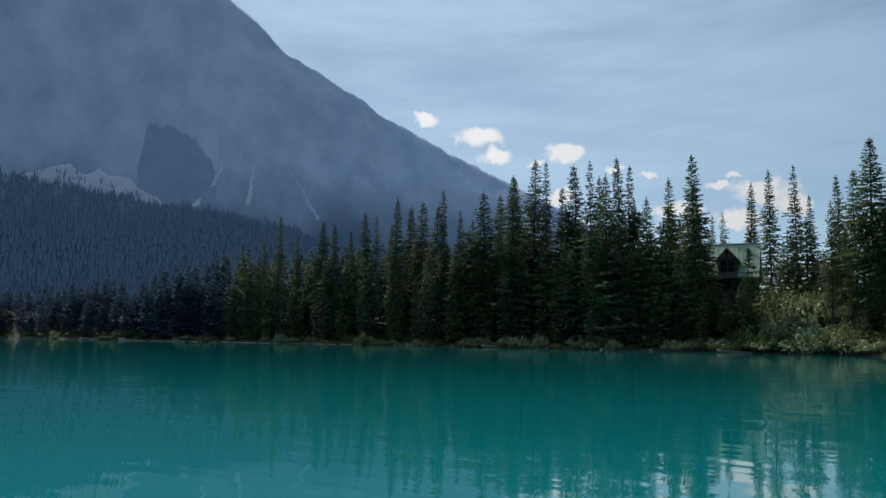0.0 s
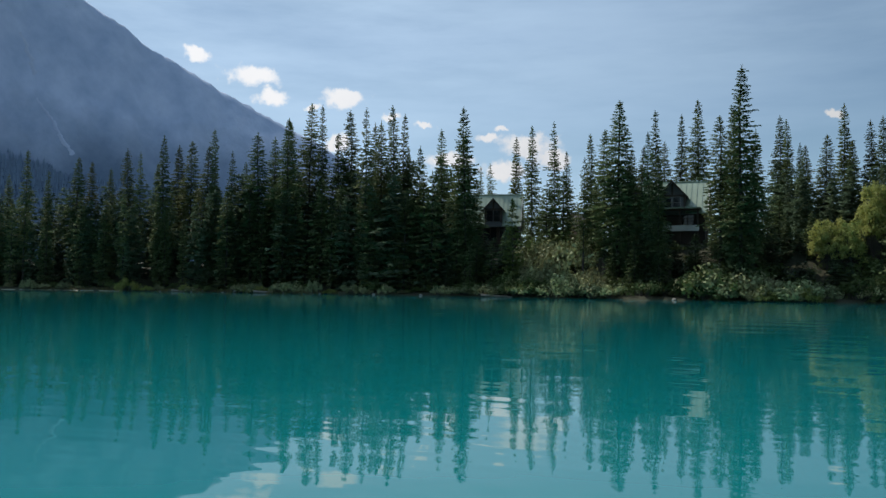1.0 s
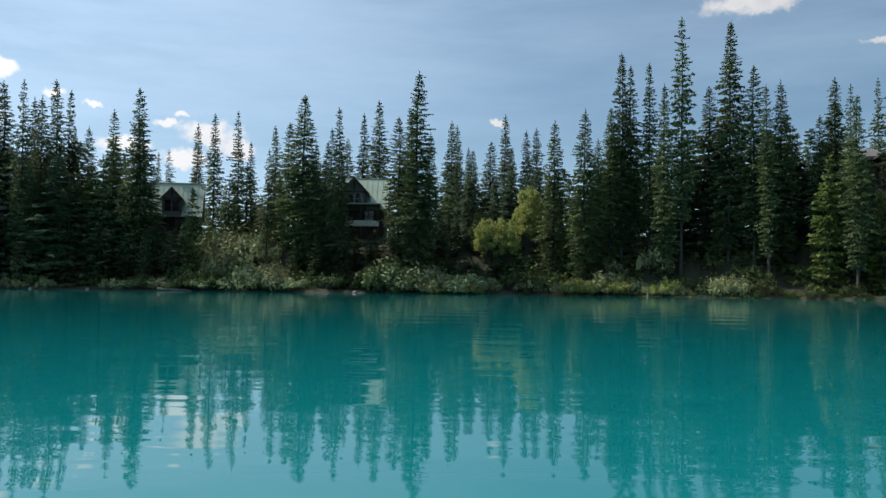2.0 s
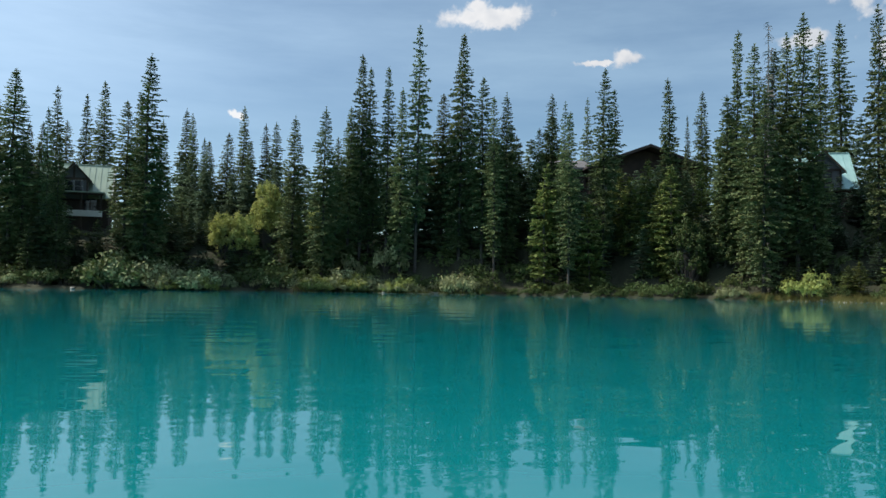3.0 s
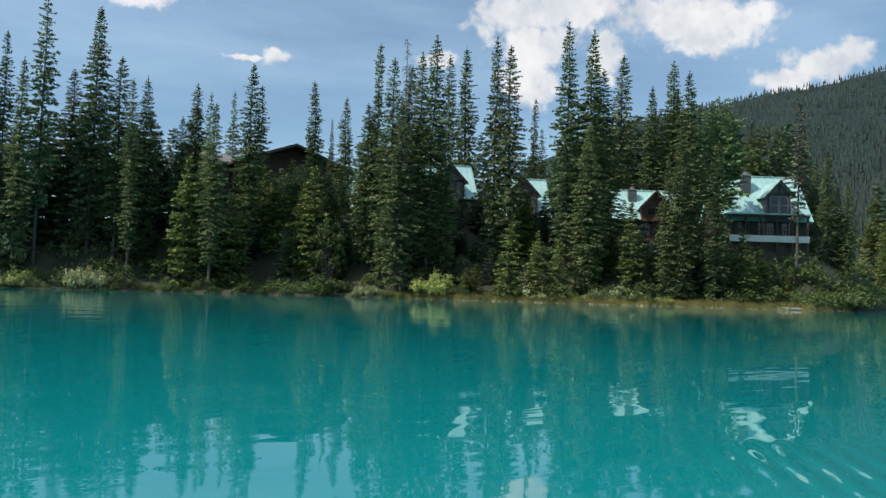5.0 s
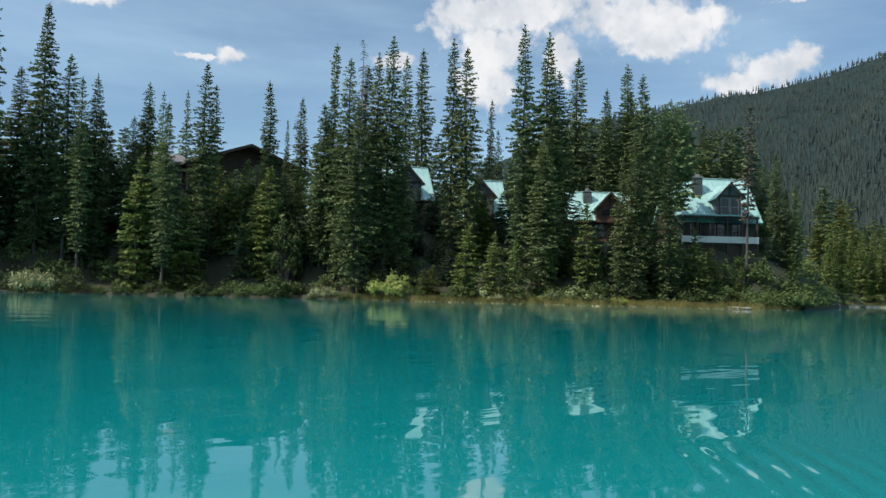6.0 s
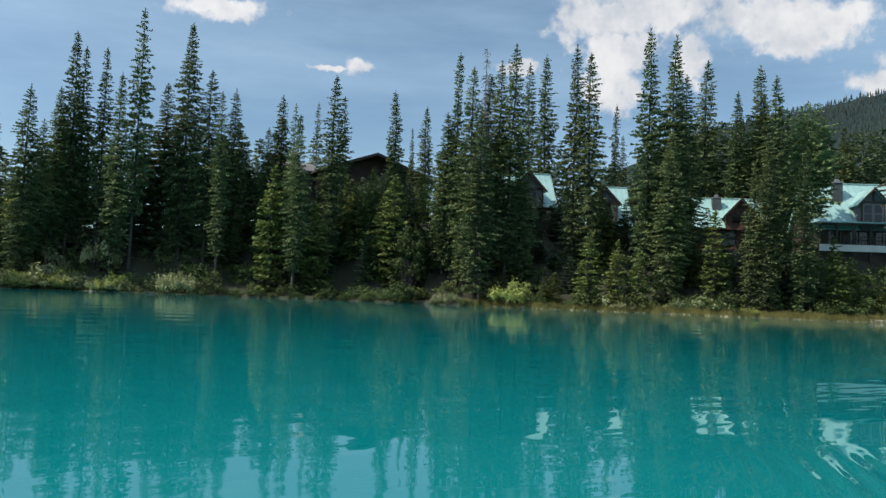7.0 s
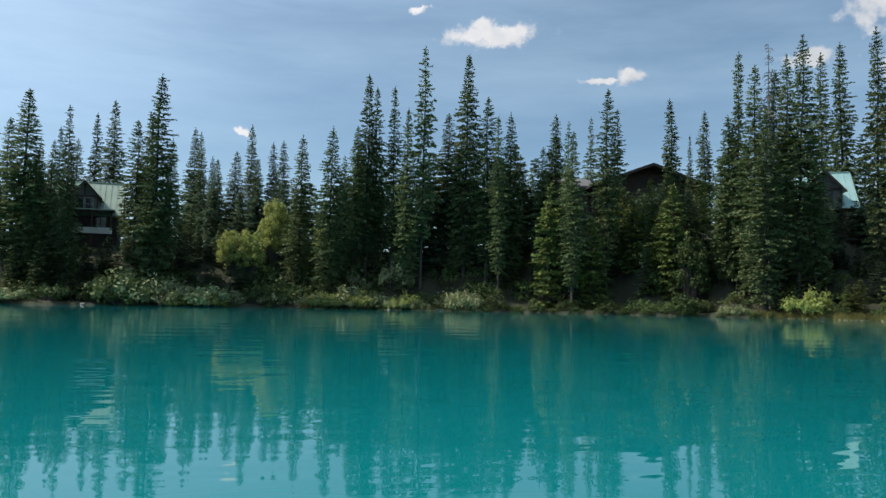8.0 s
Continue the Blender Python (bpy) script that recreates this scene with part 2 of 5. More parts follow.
def lake_water():
    """Milky turquoise glacier water under a mirror of small ripples."""
    m = bpy.data.materials.new("glacier_water")
    m.use_nodes = True
    n, li = m.node_tree.nodes, m.node_tree.links
    p = n["Principled BSDF"]
    co = n.new("ShaderNodeTexCoord")

    def waves(scale, stretch, turn, detail):
        mp, t = n.new("ShaderNodeMapping"), n.new("ShaderNodeTexNoise")
        mp.inputs["Rotation"].default_value = (0, 0, radians(turn))
        mp.inputs["Scale"].default_value = (scale, scale * stretch, scale)
        li.new(co.outputs["Object"], mp.inputs["Vector"])
        li.new(mp.outputs[0], t.inputs["Vector"])
        t.inputs["Scale"].default_value, t.inputs["Detail"].default_value = 1.0, detail
        return t.outputs["Fac"]

    normal = None
    for height, distance in ((waves(0.42, 1.7, 18, 1.0), 0.013), (waves(1.5, 2.2, -20, 0.0), 0.0022), (waves(2.4, 3.2, 14, 0.0), 0.0007)):
        b = n.new("ShaderNodeBump")
        b.inputs["Strength"].default_value, b.inputs["Distance"].default_value = 1.0, distance
        li.new(height, b.inputs["Height"])
        if normal is not None:
            li.new(normal, b.inputs["Normal"])
        normal = b.outputs[0]
    # bow wave of the boat, a few narrow parallel crests
    mp, band, reach, fade, rise = (n.new("ShaderNode" + k) for k in ("Mapping", "TexWave", "VectorMath", "MapRange", "Math"))
    mp.inputs["Rotation"].default_value = (0, 0, radians(52))
    li.new(co.outputs["Object"], mp.inputs["Vector"])
    li.new(mp.outputs[0], band.inputs["Vector"])
    band.inputs["Scale"].default_value, band.inputs["Distortion"].default_value, band.inputs["Detail"].default_value = 1.9, 1.6, 1.0
    band.inputs["Detail Scale"].default_value = 0.6
    reach.operation = "DISTANCE"
    li.new(co.outputs["Object"], reach.inputs[0])
    reach.inputs[1].default_value = (4.25, 1.75, 0)
    fade.interpolation_type = "SMOOTHSTEP"
    fade.inputs["From Min"].default_value, fade.inputs["From Max"].default_value = 1.05, 0.15
    li.new(reach.outputs["Value"], fade.inputs["Value"])
    rise.operation = "MULTIPLY"
    li.new(band.outputs["Fac"], rise.inputs[0])
    li.new(fade.outputs["Result"], rise.inputs[1])
    b = n.new("ShaderNodeBump")
    b.inputs["Strength"].default_value, b.inputs["Distance"].default_value = 1.0, 0.0048
    li.new(rise.outputs[0], b.inputs["Height"])
    li.new(normal, b.inputs["Normal"])
    li.new(b.outputs[0], p.inputs["Normal"])
    patch = n.new("ShaderNodeTexNoise")
    patch.inputs["Scale"].default_value = 0.06
    li.new(co.outputs["Object"], patch.inputs["Vector"])
    mix = n.new("ShaderNodeMix")
    mix.data_type = "RGBA"
    li.new(patch.outputs["Fac"], mix.inputs["Factor"])
    mix.inputs["A"].default_value, mix.inputs["B"].default_value = (0.002, 0.181, 0.189, 1), (0.003, 0.216, 0.225, 1)
    li.new(mix.outputs["Result"], p.inputs["Base Color"])
    p.inputs["Roughness"].default_value, p.inputs["IOR"].default_value = 0.012, 1.40
    return m


WATER = lake_water()


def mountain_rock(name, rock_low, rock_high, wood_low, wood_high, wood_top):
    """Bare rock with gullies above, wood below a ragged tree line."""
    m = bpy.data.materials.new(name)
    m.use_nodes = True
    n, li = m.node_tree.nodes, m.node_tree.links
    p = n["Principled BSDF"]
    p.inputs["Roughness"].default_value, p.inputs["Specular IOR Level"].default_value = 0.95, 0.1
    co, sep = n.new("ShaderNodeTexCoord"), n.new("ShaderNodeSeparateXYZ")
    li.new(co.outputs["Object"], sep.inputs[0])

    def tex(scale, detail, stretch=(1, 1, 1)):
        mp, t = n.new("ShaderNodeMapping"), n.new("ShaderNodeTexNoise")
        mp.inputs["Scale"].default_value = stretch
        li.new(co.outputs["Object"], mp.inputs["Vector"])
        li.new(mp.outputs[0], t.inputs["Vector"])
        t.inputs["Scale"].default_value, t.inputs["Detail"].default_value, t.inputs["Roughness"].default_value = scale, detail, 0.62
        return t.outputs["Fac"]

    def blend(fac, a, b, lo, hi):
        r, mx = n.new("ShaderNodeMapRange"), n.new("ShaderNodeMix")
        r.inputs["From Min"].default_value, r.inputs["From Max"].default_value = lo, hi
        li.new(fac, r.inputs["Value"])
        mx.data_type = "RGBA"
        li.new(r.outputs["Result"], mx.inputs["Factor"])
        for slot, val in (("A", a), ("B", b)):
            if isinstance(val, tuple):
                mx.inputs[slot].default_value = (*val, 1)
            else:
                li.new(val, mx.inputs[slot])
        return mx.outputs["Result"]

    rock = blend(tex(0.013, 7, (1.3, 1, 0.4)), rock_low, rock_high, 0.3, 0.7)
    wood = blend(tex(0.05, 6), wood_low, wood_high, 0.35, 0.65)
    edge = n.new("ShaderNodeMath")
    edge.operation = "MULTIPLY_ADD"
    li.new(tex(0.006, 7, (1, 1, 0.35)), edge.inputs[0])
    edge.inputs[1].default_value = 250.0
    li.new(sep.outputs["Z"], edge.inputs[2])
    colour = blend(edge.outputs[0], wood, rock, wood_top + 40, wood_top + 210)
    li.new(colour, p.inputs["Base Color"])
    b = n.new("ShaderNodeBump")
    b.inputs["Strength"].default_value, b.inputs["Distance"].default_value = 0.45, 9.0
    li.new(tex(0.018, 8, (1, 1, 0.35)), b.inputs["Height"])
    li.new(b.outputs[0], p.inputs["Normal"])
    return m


# rock and wood carry the blue air haze in their colour; scree toned to match
ROCK_FACE = mountain_rock("haze_blue_mountain", (0.36, 0.46, 0.64), (0.58, 0.66, 0.83), (0.125, 0.18, 0.26), (0.145, 0.205, 0.29), 262)
BUTTRESS = material("darker_buttress", (0.25, 0.34, 0.51), (0.33, 0.42, 0.60), 0.95, 0.02, 0.2, 0)
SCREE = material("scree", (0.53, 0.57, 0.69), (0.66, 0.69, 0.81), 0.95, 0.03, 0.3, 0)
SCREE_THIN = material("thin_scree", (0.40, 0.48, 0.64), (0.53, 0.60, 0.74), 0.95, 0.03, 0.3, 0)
WOODED_HILL = mountain_rock("wooded_hill", (0.045, 0.052, 0.052), (0.075, 0.08, 0.076), (0.013, 0.026, 0.027), (0.027, 0.043, 0.040), 2000)


# ---- plan of the shore, bearings in degrees from the boat, left positive ----
SHORE = [(-180, 160), (-140, 170), (-110, 190), (-90, 200), (-80, 185), (-72.5, 165), (-71.2, 150), (-70.2, 118), (-69.4, 92), (-68.6, 82), (-66, 76),
         (-60, 73), (-52, 72), (-42, 73), (-30, 77), (-15, 79), (0, 80), (10, 82), (20, 88), (30, 97), (40, 108),
         (50, 122), (58, 140), (67, 165), (80, 200), (100, 220), (130, 200), (160, 180), (180, 160)]
BANK = [(-180, 2), (-90, 2), (-71, 2), (-68, 4.5), (-64, 5.6), (-50, 6.5), (-32, 9), (-20, 7), (-10, 5.5), (5, 6.2), (12, 5), (20, 4), (30, 3), (180, 3)]


def along(knots, b):
    """Linear interpolation over bearings in degrees, left positive."""
    return float(np.interp(b, [k[0] for k in knots], [k[1] for k in knots]))


def bearing(x, y):
    return math.degrees(math.atan2(-x, y))


def shore_line(b):
    """Distance of the waterline, with small coves and spits."""
    a = math.radians(b)
    return along(SHORE, b) + 0.5 * math.sin(a * 61 + 1.0) + 0.35 * math.sin(a * 143 + 0.4) + 0.2 * math.sin(a * 317)


def ground_at(x, y):
    """Height of the land: lake bed, waterside ledge, then the bank."""
    b, r = bearing(x, y), math.hypot(x, y)
    d = r - shore_line(b)
    if d < 0:
        return max(-2.5, d * 0.3 - 0.02)
    ledge = 0.32 * min(1, d / 0.9)
    s = min(1, max(0, (d - 1.4) / 12.0))
    rise = along(BANK, b) * s * s * (3 - 2 * s)
    bumps = 0.22 * math.sin(x * 0.9 + 0.3 * y) * math.sin(y * 0.7 - x * 0.2) * min(1, d / 5)
    far = max(0, r - 260) * 0.03
    return ledge + rise + bumps + far


def spot(b, d):
    """The place d metres behind the waterline at a bearing."""
    a, r = math.radians(b), shore_line(b) + d
    return -math.sin(a) * r, math.cos(a) * r


# ---- builders ----
def mesh_of(name, verts, faces, mats, smooth=False, which=None):
    me = bpy.data.meshes.new(name)
    me.from_pydata([tuple(v) for v in verts], [], [tuple(f) for f in faces])
    for m in (mats if isinstance(mats, (list, tuple)) else [mats]):
        me.materials.append(m)
    if which is not None:
        me.polygons.foreach_set("material_index", which)
    if smooth:
        me.polygons.foreach_set("use_smooth", [True] * len(me.polygons))
    me.update()
    return me


def part(name, bm, mat, parent, label=""):
    """Links a bmesh as one mesh object under a thing or a part."""
    me = bpy.data.meshes.new(name)
    bm.to_mesh(me)
    bm.free()
    me.materials.append(mat)
    ob = new(name, me)
    ob.parent = parent
    return tagged(ob, label) if label else ob


def box(bm, x0, x1, y0, y1, z0, z1, bevel=0.0):
    """Adds a box, with its edges broken by bevel metres."""
    made = bmesh.ops.create_cube(bm, size=1.0)
    bmesh.ops.scale(bm, vec=(x1 - x0, y1 - y0, z1 - z0), verts=made["verts"])
    bmesh.ops.translate(bm, vec=((x0 + x1) / 2, (y0 + y1) / 2, (z0 + z1) / 2), verts=made["verts"])
    if bevel:
        edges = {e for v in made["verts"] for e in v.link_edges}
        bmesh.ops.bevel(bm, geom=list(edges), offset=bevel, segments=1, affect="EDGES")
    return bm


def prism(bm, outline, y0, y1):
    """Adds a solid from an outline in x and z, between two depths."""
    front = [bm.verts.new((x, y0, z)) for x, z in outline]
    back = [bm.verts.new((x, y1, z)) for x, z in outline]
    k = len(outline)
    bm.faces.new(front)
    bm.faces.new(back[::-1])
    for i in range(k):
        bm.faces.new((front[i], back[i], back[(i + 1) % k], front[(i + 1) % k]))
    bmesh.ops.recalc_face_normals(bm, faces=bm.faces)
    return bm


# ---- land and water ----
def build_ground():
    bearings = sorted(set(np.arange(-180, 180, 3.0)) | set(np.arange(-74, 70, 0.5)))
    steps = [-40, -12, -5, -2, -0.8, -0.2, 0.1, 0.5, 1.0, 1.6, 2.4, 3.4, 4.6, 6, 7.6, 9.4, 11.4, 13.6, 17, 22, 30, 45, 75, 130, 260, 600, 1400, 4400]
    verts, faces = [(0, 0, -2.6)], []
    for b in bearings:
        for d in steps:
            x, y = spot(b, d)
            verts.append((x, y, ground_at(x, y)))
    k, m = len(steps), len(bearings)
    for i in range(m):
        j = (i + 1) % m
        faces.append((0, 1 + j * k, 1 + i * k))
        for s in range(k - 1):
            faces.append((1 + i * k + s, 1 + j * k + s, 1 + j * k + s + 1, 1 + i * k + s + 1))
    tagged(new("ground", mesh_of("ground", verts, faces, SOIL, True)), "dark forest floor rising from the lake shore", "ground", kind="structure")


def build_water():
    verts, faces = [(0, 0, 0)], []
    for i in range(96):
        a = math.tau * i / 96
        verts.append((math.cos(a) * 240, math.sin(a) * 240, 0))
        faces.append((0, 1 + i, 1 + (i + 1) % 96))
    tagged(new("water", mesh_of("water", verts, faces, WATER)), "calm turquoise glacier lake with small ripples", "lake", kind="structure")


def slope_height(b, r, skyline, r0, r1, power, rough):
    """A mountain side: the skyline's angle at a bearing sets the ridge; ribs and gullies run slantwise down it."""
    e = along(skyline, b)
    top = math.tan(radians(max(0, e))) * r1
    s = (r - r0) / (r1 - r0)
    if s <= 0:
        return -6.0
    p = Vector((-math.sin(radians(b)) * r, math.cos(radians(b)) * r, 0))
    broad = noise.fractal(p / 420, 1.0, 2.0, 3)
    slant = b * 0.36 + r * 0.0034 + 1.1 * noise.noise(p / 260)
    rib = noise.noise(Vector((slant, r * 0.0006, 3.0))) + 0.45 * noise.noise(Vector((slant * 2.7, r * 0.0012, 9.0)))
    if s <= 1:
        mid = 4 * s * (1 - s)
        return top * s ** power + rough * (rib * 20 + broad * 30) * mid - 4 * (1 - s)
    return top * max(0.0, 1 - (s - 1) * 1.6) + broad * 10


def build_mountain(name, label, mat, skyline, r0, r1, power, rough, db, dr):
    b0, b1 = skyline[0][0], skyline[-1][0]
    bs = np.linspace(b0, b1, int((b1 - b0) / db) + 1)
    rs = np.linspace(r0 - 20, r0 + (r1 - r0) * 1.5, dr)
    verts = []
    for b in bs:
        a = radians(b)
        for r in rs:
            p = Vector((-math.sin(a) * r, math.cos(a) * r, 0))
            tip = 0.10 * noise.noise(p / 90) + 0.12 * noise.noise(p / 30) + 0.12 * noise.noise(p / 13)
            z = slope_height(b, r, skyline, r0, r1, power, rough)
            z += math.tan(radians(tip)) * r * min(1, max(0, (r - r0) / (r1 - r0))) ** 3
            verts.append((-math.sin(a) * r, math.cos(a) * r, z))
    k = len(rs)
    faces = [(i * k + j, i * k + j + 1, (i + 1) * k + j + 1, (i + 1) * k + j) for i in range(len(bs) - 1) for j in range(k - 1)]
    return tagged(new(name, mesh_of(name, verts, faces, mat, True)), label, "mountain", kind="structure")


WEST_SKYLINE = [(8, 0), (20, 3.5), (27, 7), (30, 9.0), (32, 10.2), (34, 11.1), (36, 12.1), (38, 13.1), (40.1, 14.2), (42.1, 15.2), (43.3, 15.6), (44.2, 16.5),
                (46.2, 17.5), (48, 18.5), (50.3, 19.6), (51.5, 20.8), (53.9, 22.4), (60, 26), (70, 29), (90, 24), (110, 12), (125, 0)]
EAST_SKYLINE = [(-140, 0), (-130, 8), (-110, 17), (-95, 20), (-80, 17), (-72.8, 15.1), (-70.6, 14.4), (-67.3, 13.8), (-63.5, 13.4),
                (-60, 12.8), (-54.7, 11.9), (-48, 9), (-40, 4), (-30, 0)]
build_ground()
build_water()
build_mountain("mountain_west", "steep rocky mountain tinted blue with haze, with pale scree", ROCK_FACE, WEST_SKYLINE, 1450, 1900, 1.02, 0.9, 0.3, 70)
build_mountain("mountain_east", "wooded mountain side under scattered conifers", WOODED_HILL, EAST_SKYLINE, 300, 1350, 1.15, 0.5, 0.5, 50)


def on_slope(b, e):
    """The place on the western mountain seen at a bearing and an angle of height."""
    lo, hi = 1455.0, 1885.0
    for _ in range(22):
        r = (lo + hi) / 2
        if slope_height(b, r, WEST_SKYLINE, 1450, 1900, 1.02, 0.9) > math.tan(radians(e)) * r:
            hi = r
        else:
            lo = r
    a = radians(b)
    return Vector((-math.sin(a) * r, math.cos(a) * r, slope_height(b, r, WEST_SKYLINE, 1450, 1900, 1.02, 0.9)))


def scree(path, width, label, mat=None):
    """A pale chute of broken rock: bearing and angle of height from top to bottom, half width in degrees at both ends."""
    verts, faces = [], []
    rows = 40
    for k in range(rows + 1):
        u = k / rows * (len(path) - 1)
        i = min(int(u), len(path) - 2)
        b = path[i][0] + (path[i + 1][0] - path[i][0]) * (u - i) + 0.14 * noise.noise(Vector((k * 0.31, 5, path[0][0])))
        e = path[i][1] + (path[i + 1][1] - path[i][1]) * (u - i)
        half = (width[0] + (width[1] - width[0]) * k / rows) * (1 + 0.8 * noise.noise(Vector((k * 0.7, 1, path[0][0]))))
        for j in range(5):
            v = j / 2 - 1
            verts.append(on_slope(b + v * half, e) + Vector((0, 0, 3.0 - 5 * v * v)) * min(1, 4 * k / rows, 4 * (1 - k / rows)))
    faces = [(k * 5 + j, k * 5 + j + 1, k * 5 + j + 6, k * 5 + j + 5) for k in range(rows) for j in range(4)]
    tagged(new("scree", mesh_of("scree", verts, faces, mat or SCREE, True)), label, "scree", kind="structure")


def scree_field(b0, b1, low, high):
    """A broad pale talus between the tree line and the cliffs, its upper edge torn into tongues."""
    verts, cols, rows = [], 140, 9
    for k in range(cols + 1):
        b = b0 + (b1 - b0) * k / cols
        tongue = (1 - abs(noise.noise(Vector((b * 0.55, 0, 4))))) ** 3 * 0.9 + 0.16 * noise.noise(Vector((b * 2.6, 0, 1))) + 0.08 * noise.noise(Vector((b * 7, 0, 1)))
        fade = min(1.0, 3.0 * k / cols, 3.0 * (1 - k / cols)) ** 0.8
        lo = low[0] + (low[1] - low[0]) * k / cols
        hi = lo + 0.05 + max(0.05, (high + tongue) * fade)
        for j in range(rows):
            verts.append(on_slope(b, lo + (hi - lo) * j / (rows - 1)) + Vector((0, 0, 8 if 0 < j < rows - 1 else -3)))
    faces = [(k * rows + j, k * rows + j + 1, (k + 1) * rows + j + 1, (k + 1) * rows + j) for k in range(cols) for j in range(rows - 1)]
    tagged(new("scree", mesh_of("scree", verts, faces, SCREE, True)), "pale scree field above the tree line", "scree", kind="structure")


def buttress(b0, b1, low, rise):
    """A darker buttress standing out of the slope, steep at one side and running out at the other."""
    verts, cols, rows = [], 60, 14
    for k in range(cols + 1):
        u = k / cols
        b = b0 + (b1 - b0) * u
        top = rise * min(1, 7 * u + 0.02) * (1 - 0.8 * u ** 4) * (1 + 0.18 * noise.noise(Vector((b * 2.0, 3, 0)))) + 0.1
        for j in range(rows):
            v = j / (rows - 1)
            edge = min(u, 1 - u, v, 1 - v) * 8
            verts.append(on_slope(b + 0.12 * noise.noise(Vector((v * 6, k * 0.1, 8))), low + top * v) + Vector((0, 0, -3 + min(1, edge * 0.6) * 9)))
    faces = [(k * rows + j, k * rows + j + 1, (k + 1) * rows + j + 1, (k + 1) * rows + j) for k in range(cols) for j in range(rows - 1)]
    tagged(new("buttress", mesh_of("buttress", verts, faces, BUTTRESS, True)), "darker blue buttress on the mountain side", "mountain", kind="structure")


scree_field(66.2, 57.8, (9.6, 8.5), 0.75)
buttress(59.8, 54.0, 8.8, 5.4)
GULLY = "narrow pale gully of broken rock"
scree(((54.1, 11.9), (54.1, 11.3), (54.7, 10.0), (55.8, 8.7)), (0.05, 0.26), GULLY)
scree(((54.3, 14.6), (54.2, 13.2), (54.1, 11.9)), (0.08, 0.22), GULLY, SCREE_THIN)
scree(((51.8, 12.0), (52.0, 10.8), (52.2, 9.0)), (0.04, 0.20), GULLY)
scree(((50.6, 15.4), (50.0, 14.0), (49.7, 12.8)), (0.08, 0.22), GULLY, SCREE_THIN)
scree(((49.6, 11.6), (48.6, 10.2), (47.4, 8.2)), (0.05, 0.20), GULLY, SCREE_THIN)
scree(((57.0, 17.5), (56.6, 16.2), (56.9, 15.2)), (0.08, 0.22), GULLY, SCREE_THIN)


def sand(name, b0, b1, d0, d1, label):
    """A strip of pale sand along the waterline."""
    verts, k = [], int(abs(b1 - b0) / 0.25)
    for i in range(k + 1):
        b = b0 + (b1 - b0) * i / k
        wide = d1 * (0.6 + 0.5 * abs(noise.noise(Vector((b * 0.8, 0, 0)))) + 0.3 * noise.noise(Vector((b * 4, 1, 0))))
        for j in range(4):
            x, y = spot(b, d0 + (wide - d0) * j / 3)
            verts.append((x, y, max(ground_at(x, y), -0.3) + 0.035 - (0.06 if j in (0, 3) else 0)))
    faces = [(i * 4 + j, i * 4 + j + 1, i * 4 + j + 5, i * 4 + j + 4) for i in range(k) for j in range(3)]
    tagged(new(name, mesh_of(name, verts, faces, SAND, True)), label, "beach", kind="structure")


sand("beach", -70.9, -78, -0.6, 4.2, "pale sandy beach in the bay")
sand("sand_edge", -40, -68.5, -0.25, 0.55, "narrow pale sand edge at the waterline")
sand("sand_edge", -8, -20, -0.2, 0.35, "narrow pale sand edge at the waterline")
sand("sand_edge", 44, 60, -0.25, 0.3, "narrow pale sand edge at the waterline")


# ---- buildings ----
FOOTPRINTS = []


def at_bearing(b, r):
    return -math.sin(radians(b)) * r, math.cos(radians(b)) * r


